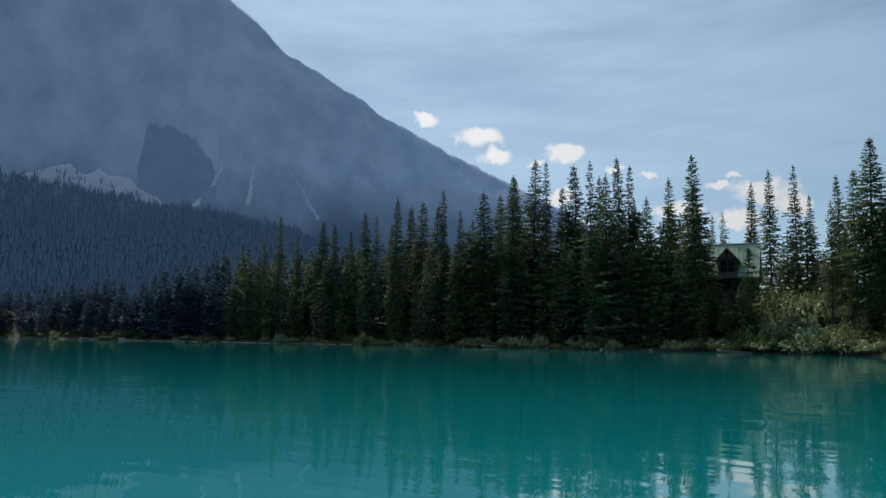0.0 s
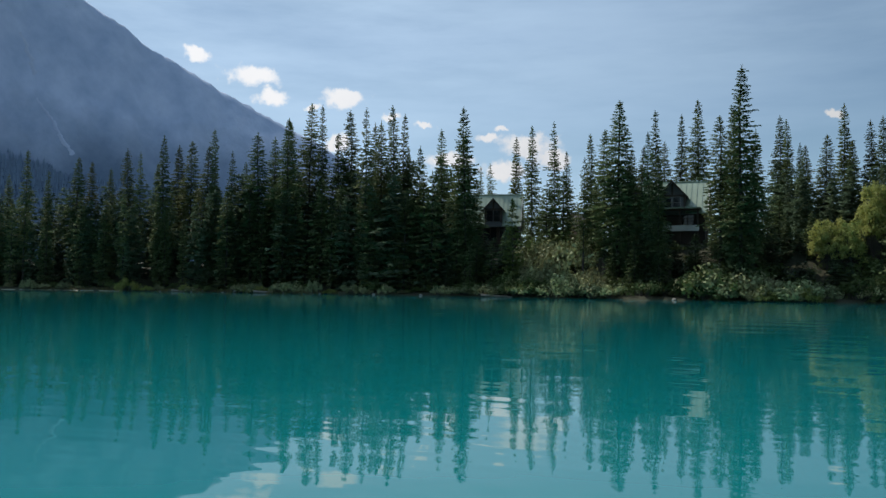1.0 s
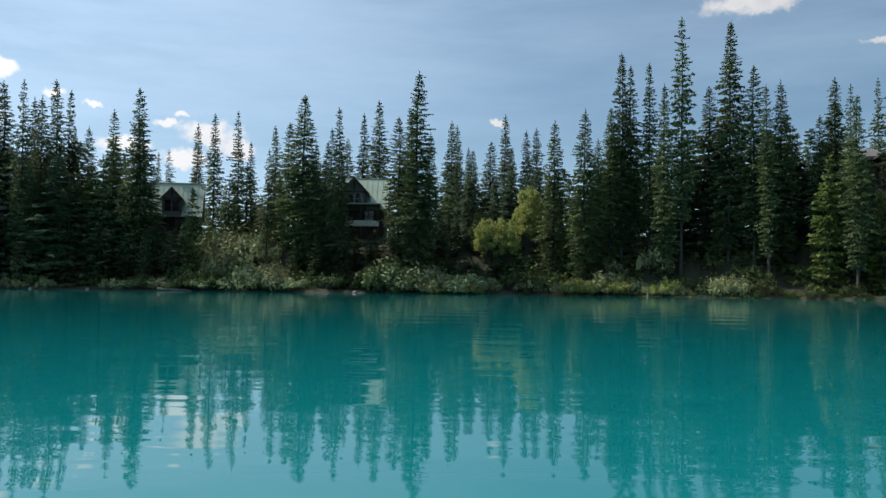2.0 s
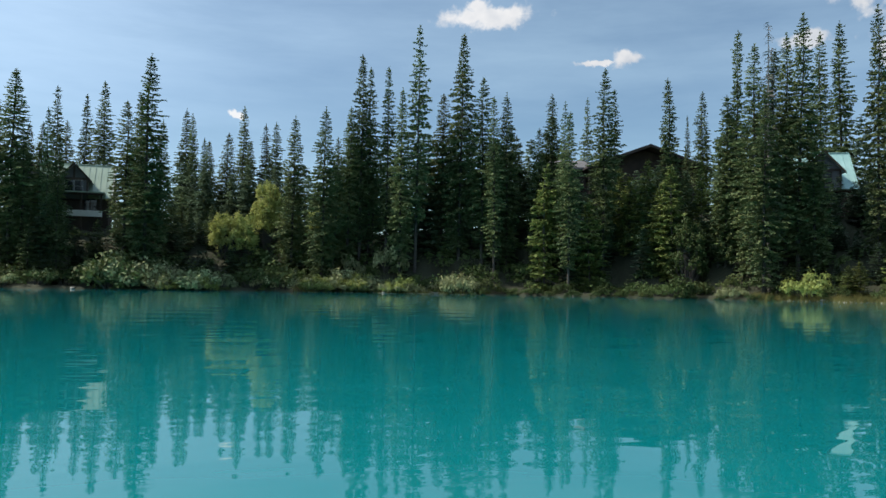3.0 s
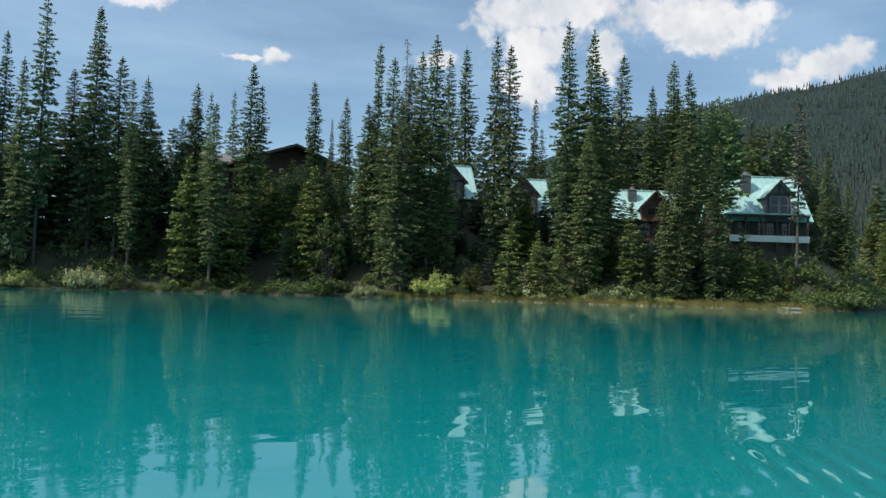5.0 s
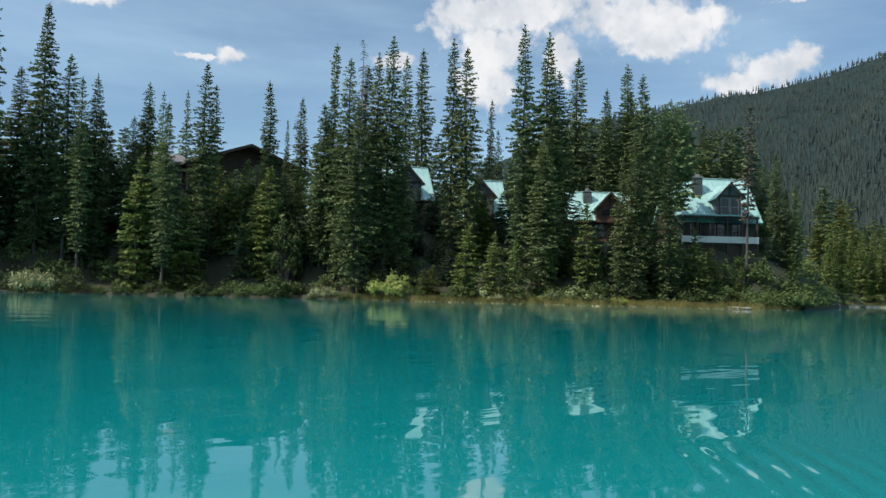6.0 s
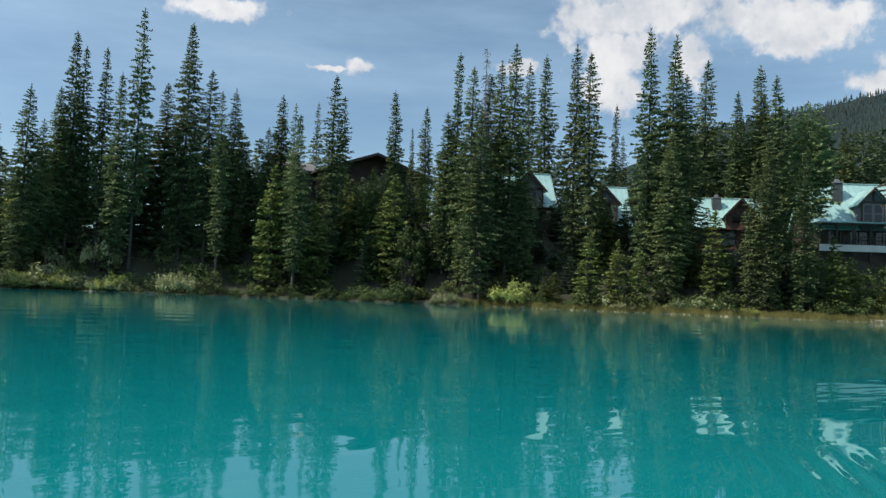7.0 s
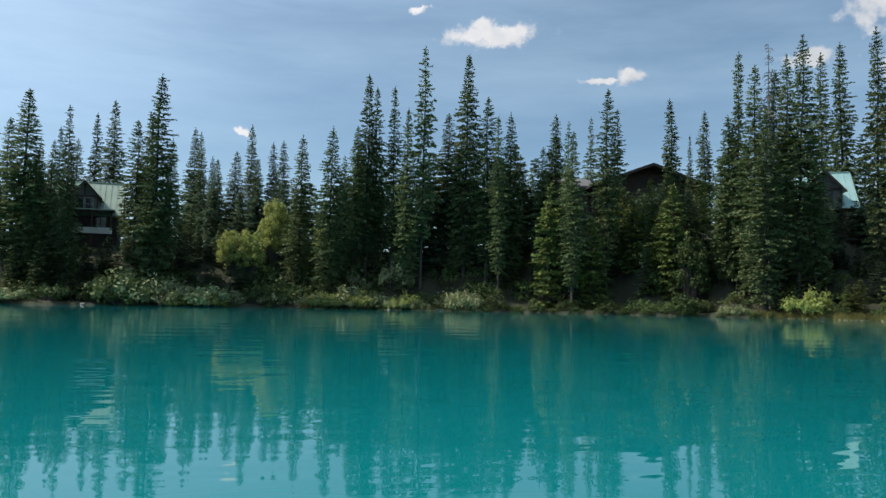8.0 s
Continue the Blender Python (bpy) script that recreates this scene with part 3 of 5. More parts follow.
def cabin(b, r, turn, eave, ridge, deck, length, depth, label, roof_mat=None, dormers=(0.0,), chimney=None, balcony=True, boards=None, gable=(1.5, 0.95)):
    """Two-storey guest cabin: stone foot, timber walls, gabled metal roof along the lake, gabled dormer, balcony on posts.
    Heights over the lake; x runs along the ridge, y away from the water."""
    roof_mat, boards = roof_mat or ROOF, boards or TIMBER
    x, y = at_bearing(b, r)
    base = min(ground_at(*at_bearing(b, r - depth / 2 - 2)), deck - 0.6) - 0.6
    house = tagged(new("cabin"), label, "house", "guest cabins above the lake")
    house.matrix_world = pose(x, y, 0, 0, 0, b + turn)
    FOOTPRINTS.append((x, y, b + turn, length / 2 + 1.6, depth / 2 + 3.2))
    hx, hy, t = length / 2, depth / 2, 0.22
    wx = hx - 0.5
    # walls with thickness, openings through the front
    bm = bmesh.new()
    openings = [(-wx + 0.9, -wx + 2.3), (-0.9, 0.9), (wx - 2.3, wx - 0.9)] if length > 6 else [(-0.9, 0.9)]
    lo, hi = deck + 0.1, deck + 2.15
    edges, levels = [-wx] + [v for o in openings for v in o] + [wx], (base, lo, hi, eave)
    for k in range(len(edges) - 1):
        for j in range(3):
            if not (k % 2 and j == 1):
                box(bm, edges[k], edges[k + 1], -hy + 0.4, -hy + 0.4 + t, levels[j], levels[j + 1])
    bmesh.ops.remove_doubles(bm, verts=bm.verts, dist=0.001)
    part("front_wall", bm, boards, house)
    bm = box(bmesh.new(), -wx, wx, hy - 0.4 - t, hy - 0.4, base, eave)
    part("back_wall", bm, boards, house)
    for side in (-1, 1):
        bm = bmesh.new()
        prism(bm, [(-hy + 0.4, base), (hy - 0.4, base), (hy - 0.4, eave), (0, ridge - 0.35), (-hy + 0.4, eave)], -t / 2, t / 2)
        bmesh.ops.rotate(bm, verts=bm.verts, cent=(0, 0, 0), matrix=Matrix.Rotation(radians(90), 3, "Z"))
        bmesh.ops.translate(bm, verts=bm.verts, vec=(side * (wx + t / 2 + 0.003), 0, 0))
        part("gable_wall", bm, boards, house)
    for o0, o1 in openings:
        win = part("window", box(bmesh.new(), o0, o1, -hy + 0.52, -hy + 0.55, lo, hi), GLASS, house, "dark glazed balcony door")
        bm = bmesh.new()
        for f0, f1, g0, g1 in ((o0, o0 + 0.09, lo, hi), (o1 - 0.09, o1, lo, hi), (o0 + 0.09, o1 - 0.09, hi - 0.09, hi), (o0 + 0.09, o1 - 0.09, lo, lo + 0.09), ((o0 + o1) / 2 - 0.04, (o0 + o1) / 2 + 0.04, lo + 0.09, hi - 0.09)):
            box(bm, f0, f1, -hy + 0.44, -hy + 0.515, g0, g1)
        part("frame", bm, TIMBER, win)
    # roof: two slabs with standing seams
    over, run = 0.55, hy + 0.35
    pitch = math.atan2(ridge - eave, hy)
    slab = run / math.cos(pitch)
    for side, name in ((-1, "roof_front"), (1, "roof_back")):
        bm = box(bmesh.new(), -hx - over + 0.5, hx + over - 0.5, 0, slab, -0.16, 0, 0.02)
        m = Matrix.Translation((0, 0, ridge)) @ Matrix.Rotation(math.pi if side < 0 else 0, 4, "Z") @ Matrix.Rotation(-pitch, 4, "X")
        bmesh.ops.transform(bm, matrix=m, verts=bm.verts)
        ob = part(name, bm, roof_mat, house)
        seams = int(length / 0.6)
        rib = None
        for k in range(seams + 1):
            if rib is None:
                bm = box(bmesh.new(), -0.02, 0.02, 0.05, slab - 0.02, 0.004, 0.045)
                rib = part("seam", bm, roof_mat, ob)
                twin = rib
            else:
                twin = new("seam", rib.data)
                twin.parent = ob
            twin.matrix_basis = m @ Matrix.Translation((-hx + k * length / seams, 0, 0))
        for end in (-1, 1):
            bm = box(bmesh.new(), end * (hx + over - 0.5) - 0.05 + end * 0.055, end * (hx + over - 0.5) + 0.05 + end * 0.055, 0, slab, -0.30, 0.03)
            bmesh.ops.transform(bm, matrix=m, verts=bm.verts)
            part("bargeboard", bm, PAINT if roof_mat is ROOF_PALE else roof_mat, house)
    part("ridge_cap", box(bmesh.new(), -hx - 0.05, hx + 0.05, -0.16, 0.16, ridge - 0.05, ridge + 0.05, 0.02), roof_mat, house)
    # gabled dormers facing the lake
    for dx in dormers:
        front, dh = -hy - 0.40, eave + 0.35
        half, apex = gable[0], ridge - gable[1]
        d_eave = apex - half
        dorm = part("dormer", prism(bmesh.new(), [(dx - half + 0.35, dh - 0.85), (dx + half - 0.35, dh - 0.85), (dx + half - 0.35, d_eave + 0.15), (dx, apex - 0.15), (dx - half + 0.35, d_eave + 0.15)], front, -0.4), STUCCO if boards is TIMBER else boards, house, "dormer with half-timbered gable")
        for side in (-1, 1):
            bm = bmesh.new()
            prism(bm, [(dx, apex), (dx + side * half, d_eave - 0.12), (dx + side * half, d_eave - 0.26), (dx, apex - 0.16)], front - 0.45, 0.0)
            part("dormer_roof", bm, roof_mat, dorm)
            bm = bmesh.new()
            prism(bm, [(dx + side * 0.004, apex + 0.02), (dx + side * (half + 0.03), d_eave - 0.14), (dx + side * (half + 0.03), d_eave - 0.40), (dx + side * 0.004, apex - 0.24)], front - 0.52, front - 0.46)
            part("bargeboard", bm, TIMBER, dorm)
        bm = bmesh.new()
        for f0, f1, g0, g1 in ((dx - half + 0.36, dx + half - 0.36, d_eave - 0.06, d_eave + 0.20), (dx - 0.11, dx + 0.11, d_eave + 0.20, apex - 0.35), (dx - half + 0.36, dx - half + 0.56, dh - 0.3, d_eave - 0.02), (dx + half - 0.56, dx + half - 0.36, dh - 0.3, d_eave - 0.02)):
            box(bm, f0, f1, front - 0.06, front - 0.003, g0, g1)
        part("timber_frame", bm, TIMBER, dorm)
        for side in (-1, 1):
            c = dx + side * 0.48
            win = part("window", box(bmesh.new(), c - 0.38, c + 0.38, front - 0.025, front - 0.004, dh - 0.1, d_eave - 0.12), GLASS, dorm)
            bm = bmesh.new()
            for f0, f1, g0, g1 in ((c - 0.44, c - 0.38, dh - 0.16, d_eave - 0.06), (c + 0.38, c + 0.44, dh - 0.16, d_eave - 0.06), (c - 0.38, c + 0.38, d_eave - 0.12, d_eave - 0.06), (c - 0.38, c + 0.38, dh - 0.16, dh - 0.1), (c - 0.38, c + 0.38, (dh + d_eave) / 2 - 0.14, (dh + d_eave) / 2 - 0.09)):
                box(bm, f0, f1, front - 0.05, front - 0.026, g0, g1)
            part("frame", bm, FLASHING if balcony else TIMBER, win)
    if chimney is not None:
        cy = -hy * 0.35
        top = ridge - 0.15
        stack = part("chimney", box(bmesh.new(), chimney - 0.45, chimney + 0.45, cy - 0.4, cy + 0.4, eave, top, 0.03), BRICKWORK, house, "grey stone chimney")
        part("cap", box(bmesh.new(), chimney - 0.52, chimney + 0.52, cy - 0.47, cy + 0.47, top, top + 0.1, 0.02), FLASHING, stack)
        part("flue", box(bmesh.new(), chimney - 0.2, chimney + 0.2, cy - 0.2, cy + 0.2, top + 0.12, top + 0.4, 0.03), FLASHING, stack)
    if balcony:
        y0, bx = -hy - 1.5, hx - 0.8
        part("deck", box(bmesh.new(), -hx, bx, y0, -hy + 0.398, deck - 0.12, deck, 0.01), TIMBER, house, "dark timber balcony floor")
        part("fascia", box(bmesh.new(), -hx - 0.02, bx + 0.02, y0 - 0.06, y0 - 0.003, deck - 0.42, deck + 0.22, 0.01), PAINT, house, "pale board along the balcony edge")
        # added boards keep the space below dark, in place of dark growth
        part("skirt", box(bmesh.new(), -hx + 0.3, bx - 0.3, y0 + 0.5, y0 + 0.6, base, deck - 0.13), TIMBER, house, "dark boards added to darken the space under the balcony")
        posts = 6
        for k in range(posts):
            px = -hx + 0.12 + k * (length - 1.04) / (posts - 1)
            part("post", box(bmesh.new(), px - 0.09, px + 0.09, y0 + 0.005, y0 + 0.185, base, eave - 0.15, 0.015), TIMBER, house)
        part("top_rail", box(bmesh.new(), -hx, bx, y0 - 0.02, y0 + 0.003, deck + 0.95, deck + 1.03, 0.01), TIMBER, house)
        for k in range(int(length / 0.32)):
            px = -hx + 0.25 + k * 0.32
            if px < bx - 0.1:
                part("baluster", box(bmesh.new(), px - 0.02, px + 0.02, y0 - 0.04, y0 - 0.022, deck + 0.3, deck + 0.95), TIMBER, house)
        part("beam", box(bmesh.new(), -hx - 0.1, bx + 0.1, y0, y0 + 0.2, eave - 0.15, eave + 0.05, 0.02), TIMBER, house)
        part("porch_roof", prism(bmesh.new(), [(-hx - 0.2, eave + 0.08), (bx + 0.2, eave + 0.08), (bx + 0.2, eave + 0.2), (-hx - 0.2, eave + 0.2)], y0 - 0.25, -hy + 0.1), roof_mat, house)
    return house


def main_lodge():
    """Large dark timber lodge with a low broad gable towards the lake and a lower grey-roofed wing."""
    b, r = -30.4, 121
    x, y = at_bearing(b, r)
    lodge = tagged(new("lodge"), "large dark timber lodge with a broad low gable", "house")
    lodge.matrix_world = pose(x, y, 0, 0, 0, b + 16)
    FOOTPRINTS.append((x, y, b + 16, 13, 9))
    base, eave, apex, hw, hd = 6.5, 17.4, 20.3, 8.6, 7.0
    part("front_wall", prism(bmesh.new(), [(-hw + 0.8, base), (hw - 0.8, base), (hw - 0.8, eave - 0.1), (0, apex - 0.45), (-hw + 0.8, eave - 0.1)], -hd + 0.8, -hd + 1.1), TIMBER, lodge)
    part("back_wall", prism(bmesh.new(), [(-hw + 0.8, base), (hw - 0.8, base), (hw - 0.8, eave - 0.1), (0, apex - 0.45), (-hw + 0.8, eave - 0.1)], hd - 1.1, hd - 0.8), BROWN, lodge)
    for side in (-1, 1):
        part("side_wall", box(bmesh.new(), side * (hw - 0.95) - 0.15, side * (hw - 0.95) + 0.15, -hd + 1.103, hd - 1.103, base, eave - 0.25), TIMBER, lodge)
        part("roof", prism(bmesh.new(), [(0, apex), (side * hw, eave - 0.25), (side * hw, eave - 0.5), (0, apex - 0.28)], -hd - 1.6, hd), ROOF_DARK, lodge, "dark shingled roof slope")
        part("bargeboard", prism(bmesh.new(), [(0, apex + 0.03), (side * (hw + 0.05), eave - 0.24), (side * (hw + 0.05), eave - 0.62), (0, apex - 0.36)], -hd - 1.69, -hd - 1.604), TIMBER, lodge)
    for k in range(-2, 3):
        win = part("window", box(bmesh.new(), k * 2.6 - 0.8, k * 2.6 + 0.8, -hd + 0.74, -hd + 0.796, 13.2, 15.4), GLASS, lodge)
        bm = bmesh.new()
        for f0, f1, g0, g1 in ((-0.9, -0.8, 13.1, 15.5), (0.8, 0.9, 13.1, 15.5), (-0.8, 0.8, 15.4, 15.5), (-0.8, 0.8, 13.1, 13.2)):
            box(bm, k * 2.6 + f0, k * 2.6 + f1, -hd + 0.70, -hd + 0.797, g0, g1)
        part("frame", bm, TIMBER, win)
    quarter = Matrix.Rotation(radians(90), 3, "Z")
    bm = prism(bmesh.new(), [(-4.8, base), (4.8, base), (4.8, 17.25), (0, 18.8), (-4.8, 17.25)], hw - 0.6, 12.2)
    bmesh.ops.rotate(bm, verts=bm.verts, cent=(0, 0, 0), matrix=quarter)
    part("wing_wall", bm, TIMBER, lodge)
    for side in (-1, 1):
        bm = prism(bmesh.new(), [(0, 19.15), (side * 5.7, 17.35), (side * 5.7, 17.1), (0, 18.9)], hw - 1.4, 12.9)
        bmesh.ops.rotate(bm, verts=bm.verts, cent=(0, 0, 0), matrix=quarter)
        bmesh.ops.recalc_face_normals(bm, faces=bm.faces)
        part("wing_roof", bm, ROOF_GREY, lodge, "weathered grey roof slope of the side wing")
    return lodge


CABIN = "timber cabin with a green metal roof"
cabin(-62.8, 91.5, 20, 9.1, 13.7, 6.9, 8.6, 8.0, "two-storey cabin with green metal roof and pale balcony edge", dormers=(0.95,), chimney=-1.35)
cabin(-55.4, 96, 12, 9.6, 12.9, 7.3, 9.0, 7.0, "guest cabin with green roof and red-brown gable behind spruces", dormers=(1.1,), chimney=-0.95, boards=BROWN, balcony=False, gable=(1.9, 0.4))
cabin(-47.2, 99, 10, 10.1, 14.6, 7.6, 6.4, 7.0, CABIN + " half hidden by spruces", dormers=(-0.2,), balcony=False, gable=(2.1, 0.25))
cabin(-41.95, 99, 13, 12.1, 16.1, 9.4, 6.4, 7.0, CABIN + " high among the spruces", dormers=(-0.3,), balcony=False, gable=(2.2, 0.25))
cabin(7.8, 99, -6, 9.9, 13.6, 7.9, 10.6, 8.0, "two-storey cabin with dull grey-green roof and balcony", ROOF_PALE, dormers=(-2.6, 1.6), gable=(1.75, 0.4))
cabin(19.35, 112, -6, 9.6, 13.8, 7.2, 8.0, 7.0, CABIN + " behind the shore spruces", ROOF_PALE, dormers=(0.5,), balcony=False)
cabin(23.9, 117, -6, 9.2, 12.8, 7.0, 4.6, 7.0, CABIN + " glimpsed between trunks", ROOF_PALE, dormers=(), balcony=False)
cabin(13.0, 112, 15, 9.0, 11.2, 6.6, 3.6, 6.0, "small cabin with a weathered brown-grey roof", ROOF_GREY, dormers=(), balcony=False)
main_lodge()


# ---- trees ----
def tube(verts, faces, points, radii, sides=6):
    """A tapered round limb through points."""
    start = len(verts)
    for k, (p, r) in enumerate(zip(points, radii)):
        ahead = (points[min(k + 1, len(points) - 1)] - points[max(k - 1, 0)]).normalized()
        side = ahead.orthogonal().normalized()
        up = ahead.cross(side)
        for s in range(sides):
            a = math.tau * s / sides
            verts.append(p + (side * math.cos(a) + up * math.sin(a)) * r)
    for k in range(len(points) - 1):
        for s in range(sides):
            t = (s + 1) % sides
            a = start + k * sides
            faces.append((a + s, a + t, a + sides + t, a + sides + s))


def conifer_crown(rng, height, radius, start, gap, per_ring, droop, ragged, spray, shape="spruce"):
    """Whorls of uneven boughs that sag and lift again at the end, each hung with loose tufts of needles."""
    verts, faces = [], []
    drift = Vector((rng.uniform(0, 90), rng.uniform(0, 90), rng.uniform(0, 90)))

    def blade(p, way, length, width):
        """One spray of needles: a short broad triangle, turned a little about its length."""
        side = way.cross(Vector((0, 0, 1)))
        side = side.normalized() if side.length > 1e-4 else Vector((1, 0, 0))
        roll = rng.uniform(-1.0, 1.0)
        side = (side * math.cos(roll) + Vector((0, 0, math.sin(roll)))) * width
        i = len(verts)
        if rng.random() < 0.4:
            verts.extend((p + way * length + side, p + way * length - side, p))
        else:
            verts.extend((p + side, p - side, p + way * length))
        faces.append((i, i + 1, i + 2))

    def profile(t):
        """Share of the full reach at a share of the crown's height."""
        if shape == "spire":
            return 0.30 + 0.70 * min(1, max(0, (0.62 - t) / 0.14)) if t < 0.9 else 0.30 * (1 - t) / 0.1 + 0.04
        if shape == "pine":
            return 0.35 + 0.65 * math.sin(math.pi * min(1, 0.18 + 0.80 * t)) ** 0.7
        return min(1.0, (1 - t) / 0.70) ** 0.70 * (0.50 + 0.50 * min(1, t * 2.6))

    z = height * start
    while z < height * 0.985:
        t = (z - height * start) / (height * (1 - start))
        reach = radius * profile(t) + 0.05
        count = max(4, round(per_ring * (1 - 0.38 * t)))
        turn, fine = rng.uniform(0, math.tau), 0.50 + 0.50 * min(1, (1 - t) / 0.45)
        sector = rng.uniform(0, math.tau)
        for k in range(count):
            a = turn + math.tau * (k + rng.uniform(-0.4, 0.4)) / count
            swell = 1 + 1.5 * ragged * noise.noise(Vector((math.cos(a) * 1.1, math.sin(a) * 1.1, z * 0.42)) + drift)
            if rng.random() < ragged * (0.14 if t > 0.15 else 0.4) or swell < 0.55:
                continue
            length = reach * swell * rng.uniform(1 - ragged * (0.7 + 0.5 * t), 1.12) * (0.72 if abs((a - sector) % math.tau - math.pi) < ragged else 1)
            if rng.random() < 0.05:
                length *= 1.28
            out = Vector((math.cos(a), math.sin(a), 0))
            fall = droop * (0.80 - 0.62 * t) + rng.uniform(-0.10, 0.10)
            base = Vector((0, 0, z + rng.uniform(-0.35, 0.35) * gap))
            steps = max(2, round(length / (spray * 1.12 * fine)))
            for s in range(1, steps + 1):
                u = s / steps
                if shape == "pine" and u < 0.45:
                    continue
                p = base + out * (length * u * 0.94) + Vector((0, 0, length * (0.06 + 0.16 * t) * u - length * fall * u * u * (1.35 - 0.5 * u)))
                wide = spray * fine * (0.35 + 0.75 * (1 - abs(2 * u - 1.15)))
                for q in range(6 if u > 0.35 else 3):
                    aa = a + rng.gauss(0, 0.85)
                    hang = rng.uniform(-0.22, 0.30) if u > 0.72 else rng.uniform(-0.1, 0.75)
                    way = Vector((math.cos(aa), math.sin(aa), -hang)).normalized()
                    at = p + Vector((rng.uniform(-1, 1) * wide * 0.8, rng.uniform(-1, 1) * wide * 0.8, rng.uniform(-0.35, 0.15) * wide))
                    size = spray * fine * rng.uniform(0.75, 1.5)
                    blade(at, way, size, size * rng.uniform(0.30, 0.48))
        z += gap * rng.uniform(0.6, 1.4) * (1 - 0.28 * t)
    # dense leader
    for k in range(26):
        a, h = rng.uniform(0, math.tau), rng.uniform(0, 0.9)
        way = Vector((math.cos(a) * 0.5, math.sin(a) * 0.5, 0.75)).normalized()
        blade(Vector((0, 0, height - 0.95 + h)), way, 0.20 + 0.16 * (0.9 - h), 0.05)
    return verts, faces


def conifer(name, seed, height, radius, start, gap, per_ring, droop, ragged, spray, mat, label, category="conifer", shape="spruce"):
    """One tree 20 m high or so: trunk with dead lower limbs, and crown."""
    rng = random.Random(seed)
    tree = tagged(new(name), label, category)
    verts, faces = [], []
    bend = [Vector((rng.uniform(-0.12, 0.12) * k, rng.uniform(-0.12, 0.12) * k, 0)) for k in range(6)]
    bend[0] = bend[5] = Vector((0, 0, 0))
    pts = [Vector((0, 0, height * k / 5 - (0.5 if k == 0 else 0))) + bend[k] * 0.3 for k in range(6)]
    tube(verts, faces, pts, [0.0095 * height * (1 - 0.19 * k) + 0.01 for k in range(6)], 6)
    for k in range(int(14 * max(0.2, start) * 2)):
        z, a = height * rng.uniform(0.08, max(0.16, start + 0.1)), rng.uniform(0, math.tau)
        out = Vector((math.cos(a), math.sin(a), -0.25))
        tube(verts, faces, [Vector((0, 0, z)), Vector((0, 0, z)) + out * rng.uniform(0.5, 1.4)], [0.03, 0.008], 3)
    trunk = new("trunk", mesh_of("trunk", verts, faces, BARK, True))
    trunk.parent = tree
    crown = new("crown", mesh_of("crown", *conifer_crown(rng, height, radius, start, gap, per_ring, droop, ragged, spray, shape), mat))
    crown.parent = tree
    return tree


def snag(seed):
    """Bare standing dead tree."""
    rng = random.Random(seed)
    tree = tagged(new("dead_tree"), "bare grey dead conifer with short broken branches", "dead tree")
    verts, faces = [], []
    tube(verts, faces, [Vector((0, 0, 20 * k / 5 - 0.4)) for k in range(6)], [0.2, 0.17, 0.14, 0.10, 0.06, 0.015], 6)
    trunk = new("trunk", mesh_of("trunk", verts, faces, DEAD_WOOD, True))
    trunk.parent = tree
    verts, faces = [], []
    for k in range(260):
        z, a = rng.uniform(4, 19.5), rng.uniform(0, math.tau)
        reach = (1 - z / 22) * rng.uniform(0.6, 2.0) + 0.25
        base = Vector((0, 0, z))
        mid = base + Vector((math.cos(a), math.sin(a), -0.1)) * reach * 0.6
        tip = base + Vector((math.cos(a + 0.2), math.sin(a + 0.2), -0.45)) * reach
        tube(verts, faces, [base, mid, tip], [0.035, 0.022, 0.008], 3)
    limbs = new("branchwork", mesh_of("branchwork", verts, faces, DEAD_WOOD))
    limbs.parent = tree
    return tree


def leafy(name, seed, mat, wide, high, clumps, leaves, size, label, category, stem=0.0):
    """Shrub or small broad-leaved tree: bent stems under uneven clumps of leaves, with gaps."""
    rng = random.Random(seed)
    thing = tagged(new(name), label, category)
    sv, sf, lv, lf = [], [], [], []
    for k in range(clumps):
        a, u = rng.uniform(0, math.tau), math.sqrt(rng.random())
        top = high * (0.35 + 0.65 * (1 - u * u) ** 0.5) * rng.uniform(0.6, 1.0)
        centre = Vector((math.cos(a) * wide * u, math.sin(a) * wide * u, max(stem + 0.1, top - 0.2 * high * rng.random())))
        foot = Vector((centre.x * 0.2, centre.y * 0.2, -0.25))
        tube(sv, sf, [foot, foot.lerp(centre, 0.5) + Vector((rng.uniform(-0.1, 0.1), rng.uniform(-0.1, 0.1), 0.1)), centre], [0.035 + 0.01 * high, 0.025, 0.008], 4)
        rad = rng.uniform(0.14, 0.30) * min(wide, high) + 0.10
        for q in range(leaves):
            d = Vector((rng.gauss(0, 1), rng.gauss(0, 1), rng.gauss(0, 0.8)))
            d = d.normalized() * rad * rng.random() ** 0.4
            p = centre + d
            p.z = max(0.03, p.z - 0.25 * (d.x * d.x + d.y * d.y) / rad)
            face = d.normalized() + Vector((rng.gauss(0, 0.5), rng.gauss(0, 0.5), rng.gauss(0, 0.5) + 0.3))
            ax = face.cross(Vector((rng.gauss(0, 1), rng.gauss(0, 1), rng.gauss(0, 1)))).normalized()
            sd = ax.cross(face).normalized()
            s = size * rng.uniform(0.6, 1.3)
            i = len(lv)
            lv.extend((p - ax * s, p + sd * s * 0.6, p + ax * s, p - sd * s * 0.6))
            lf.append((i, i + 1, i + 2, i + 3))
    wood = new("branchwork", mesh_of("branchwork", sv, sf, BARK))
    foliage = new("foliage", mesh_of("foliage", lv, lf, mat))
    wood.parent = foliage.parent = thing
    return thing


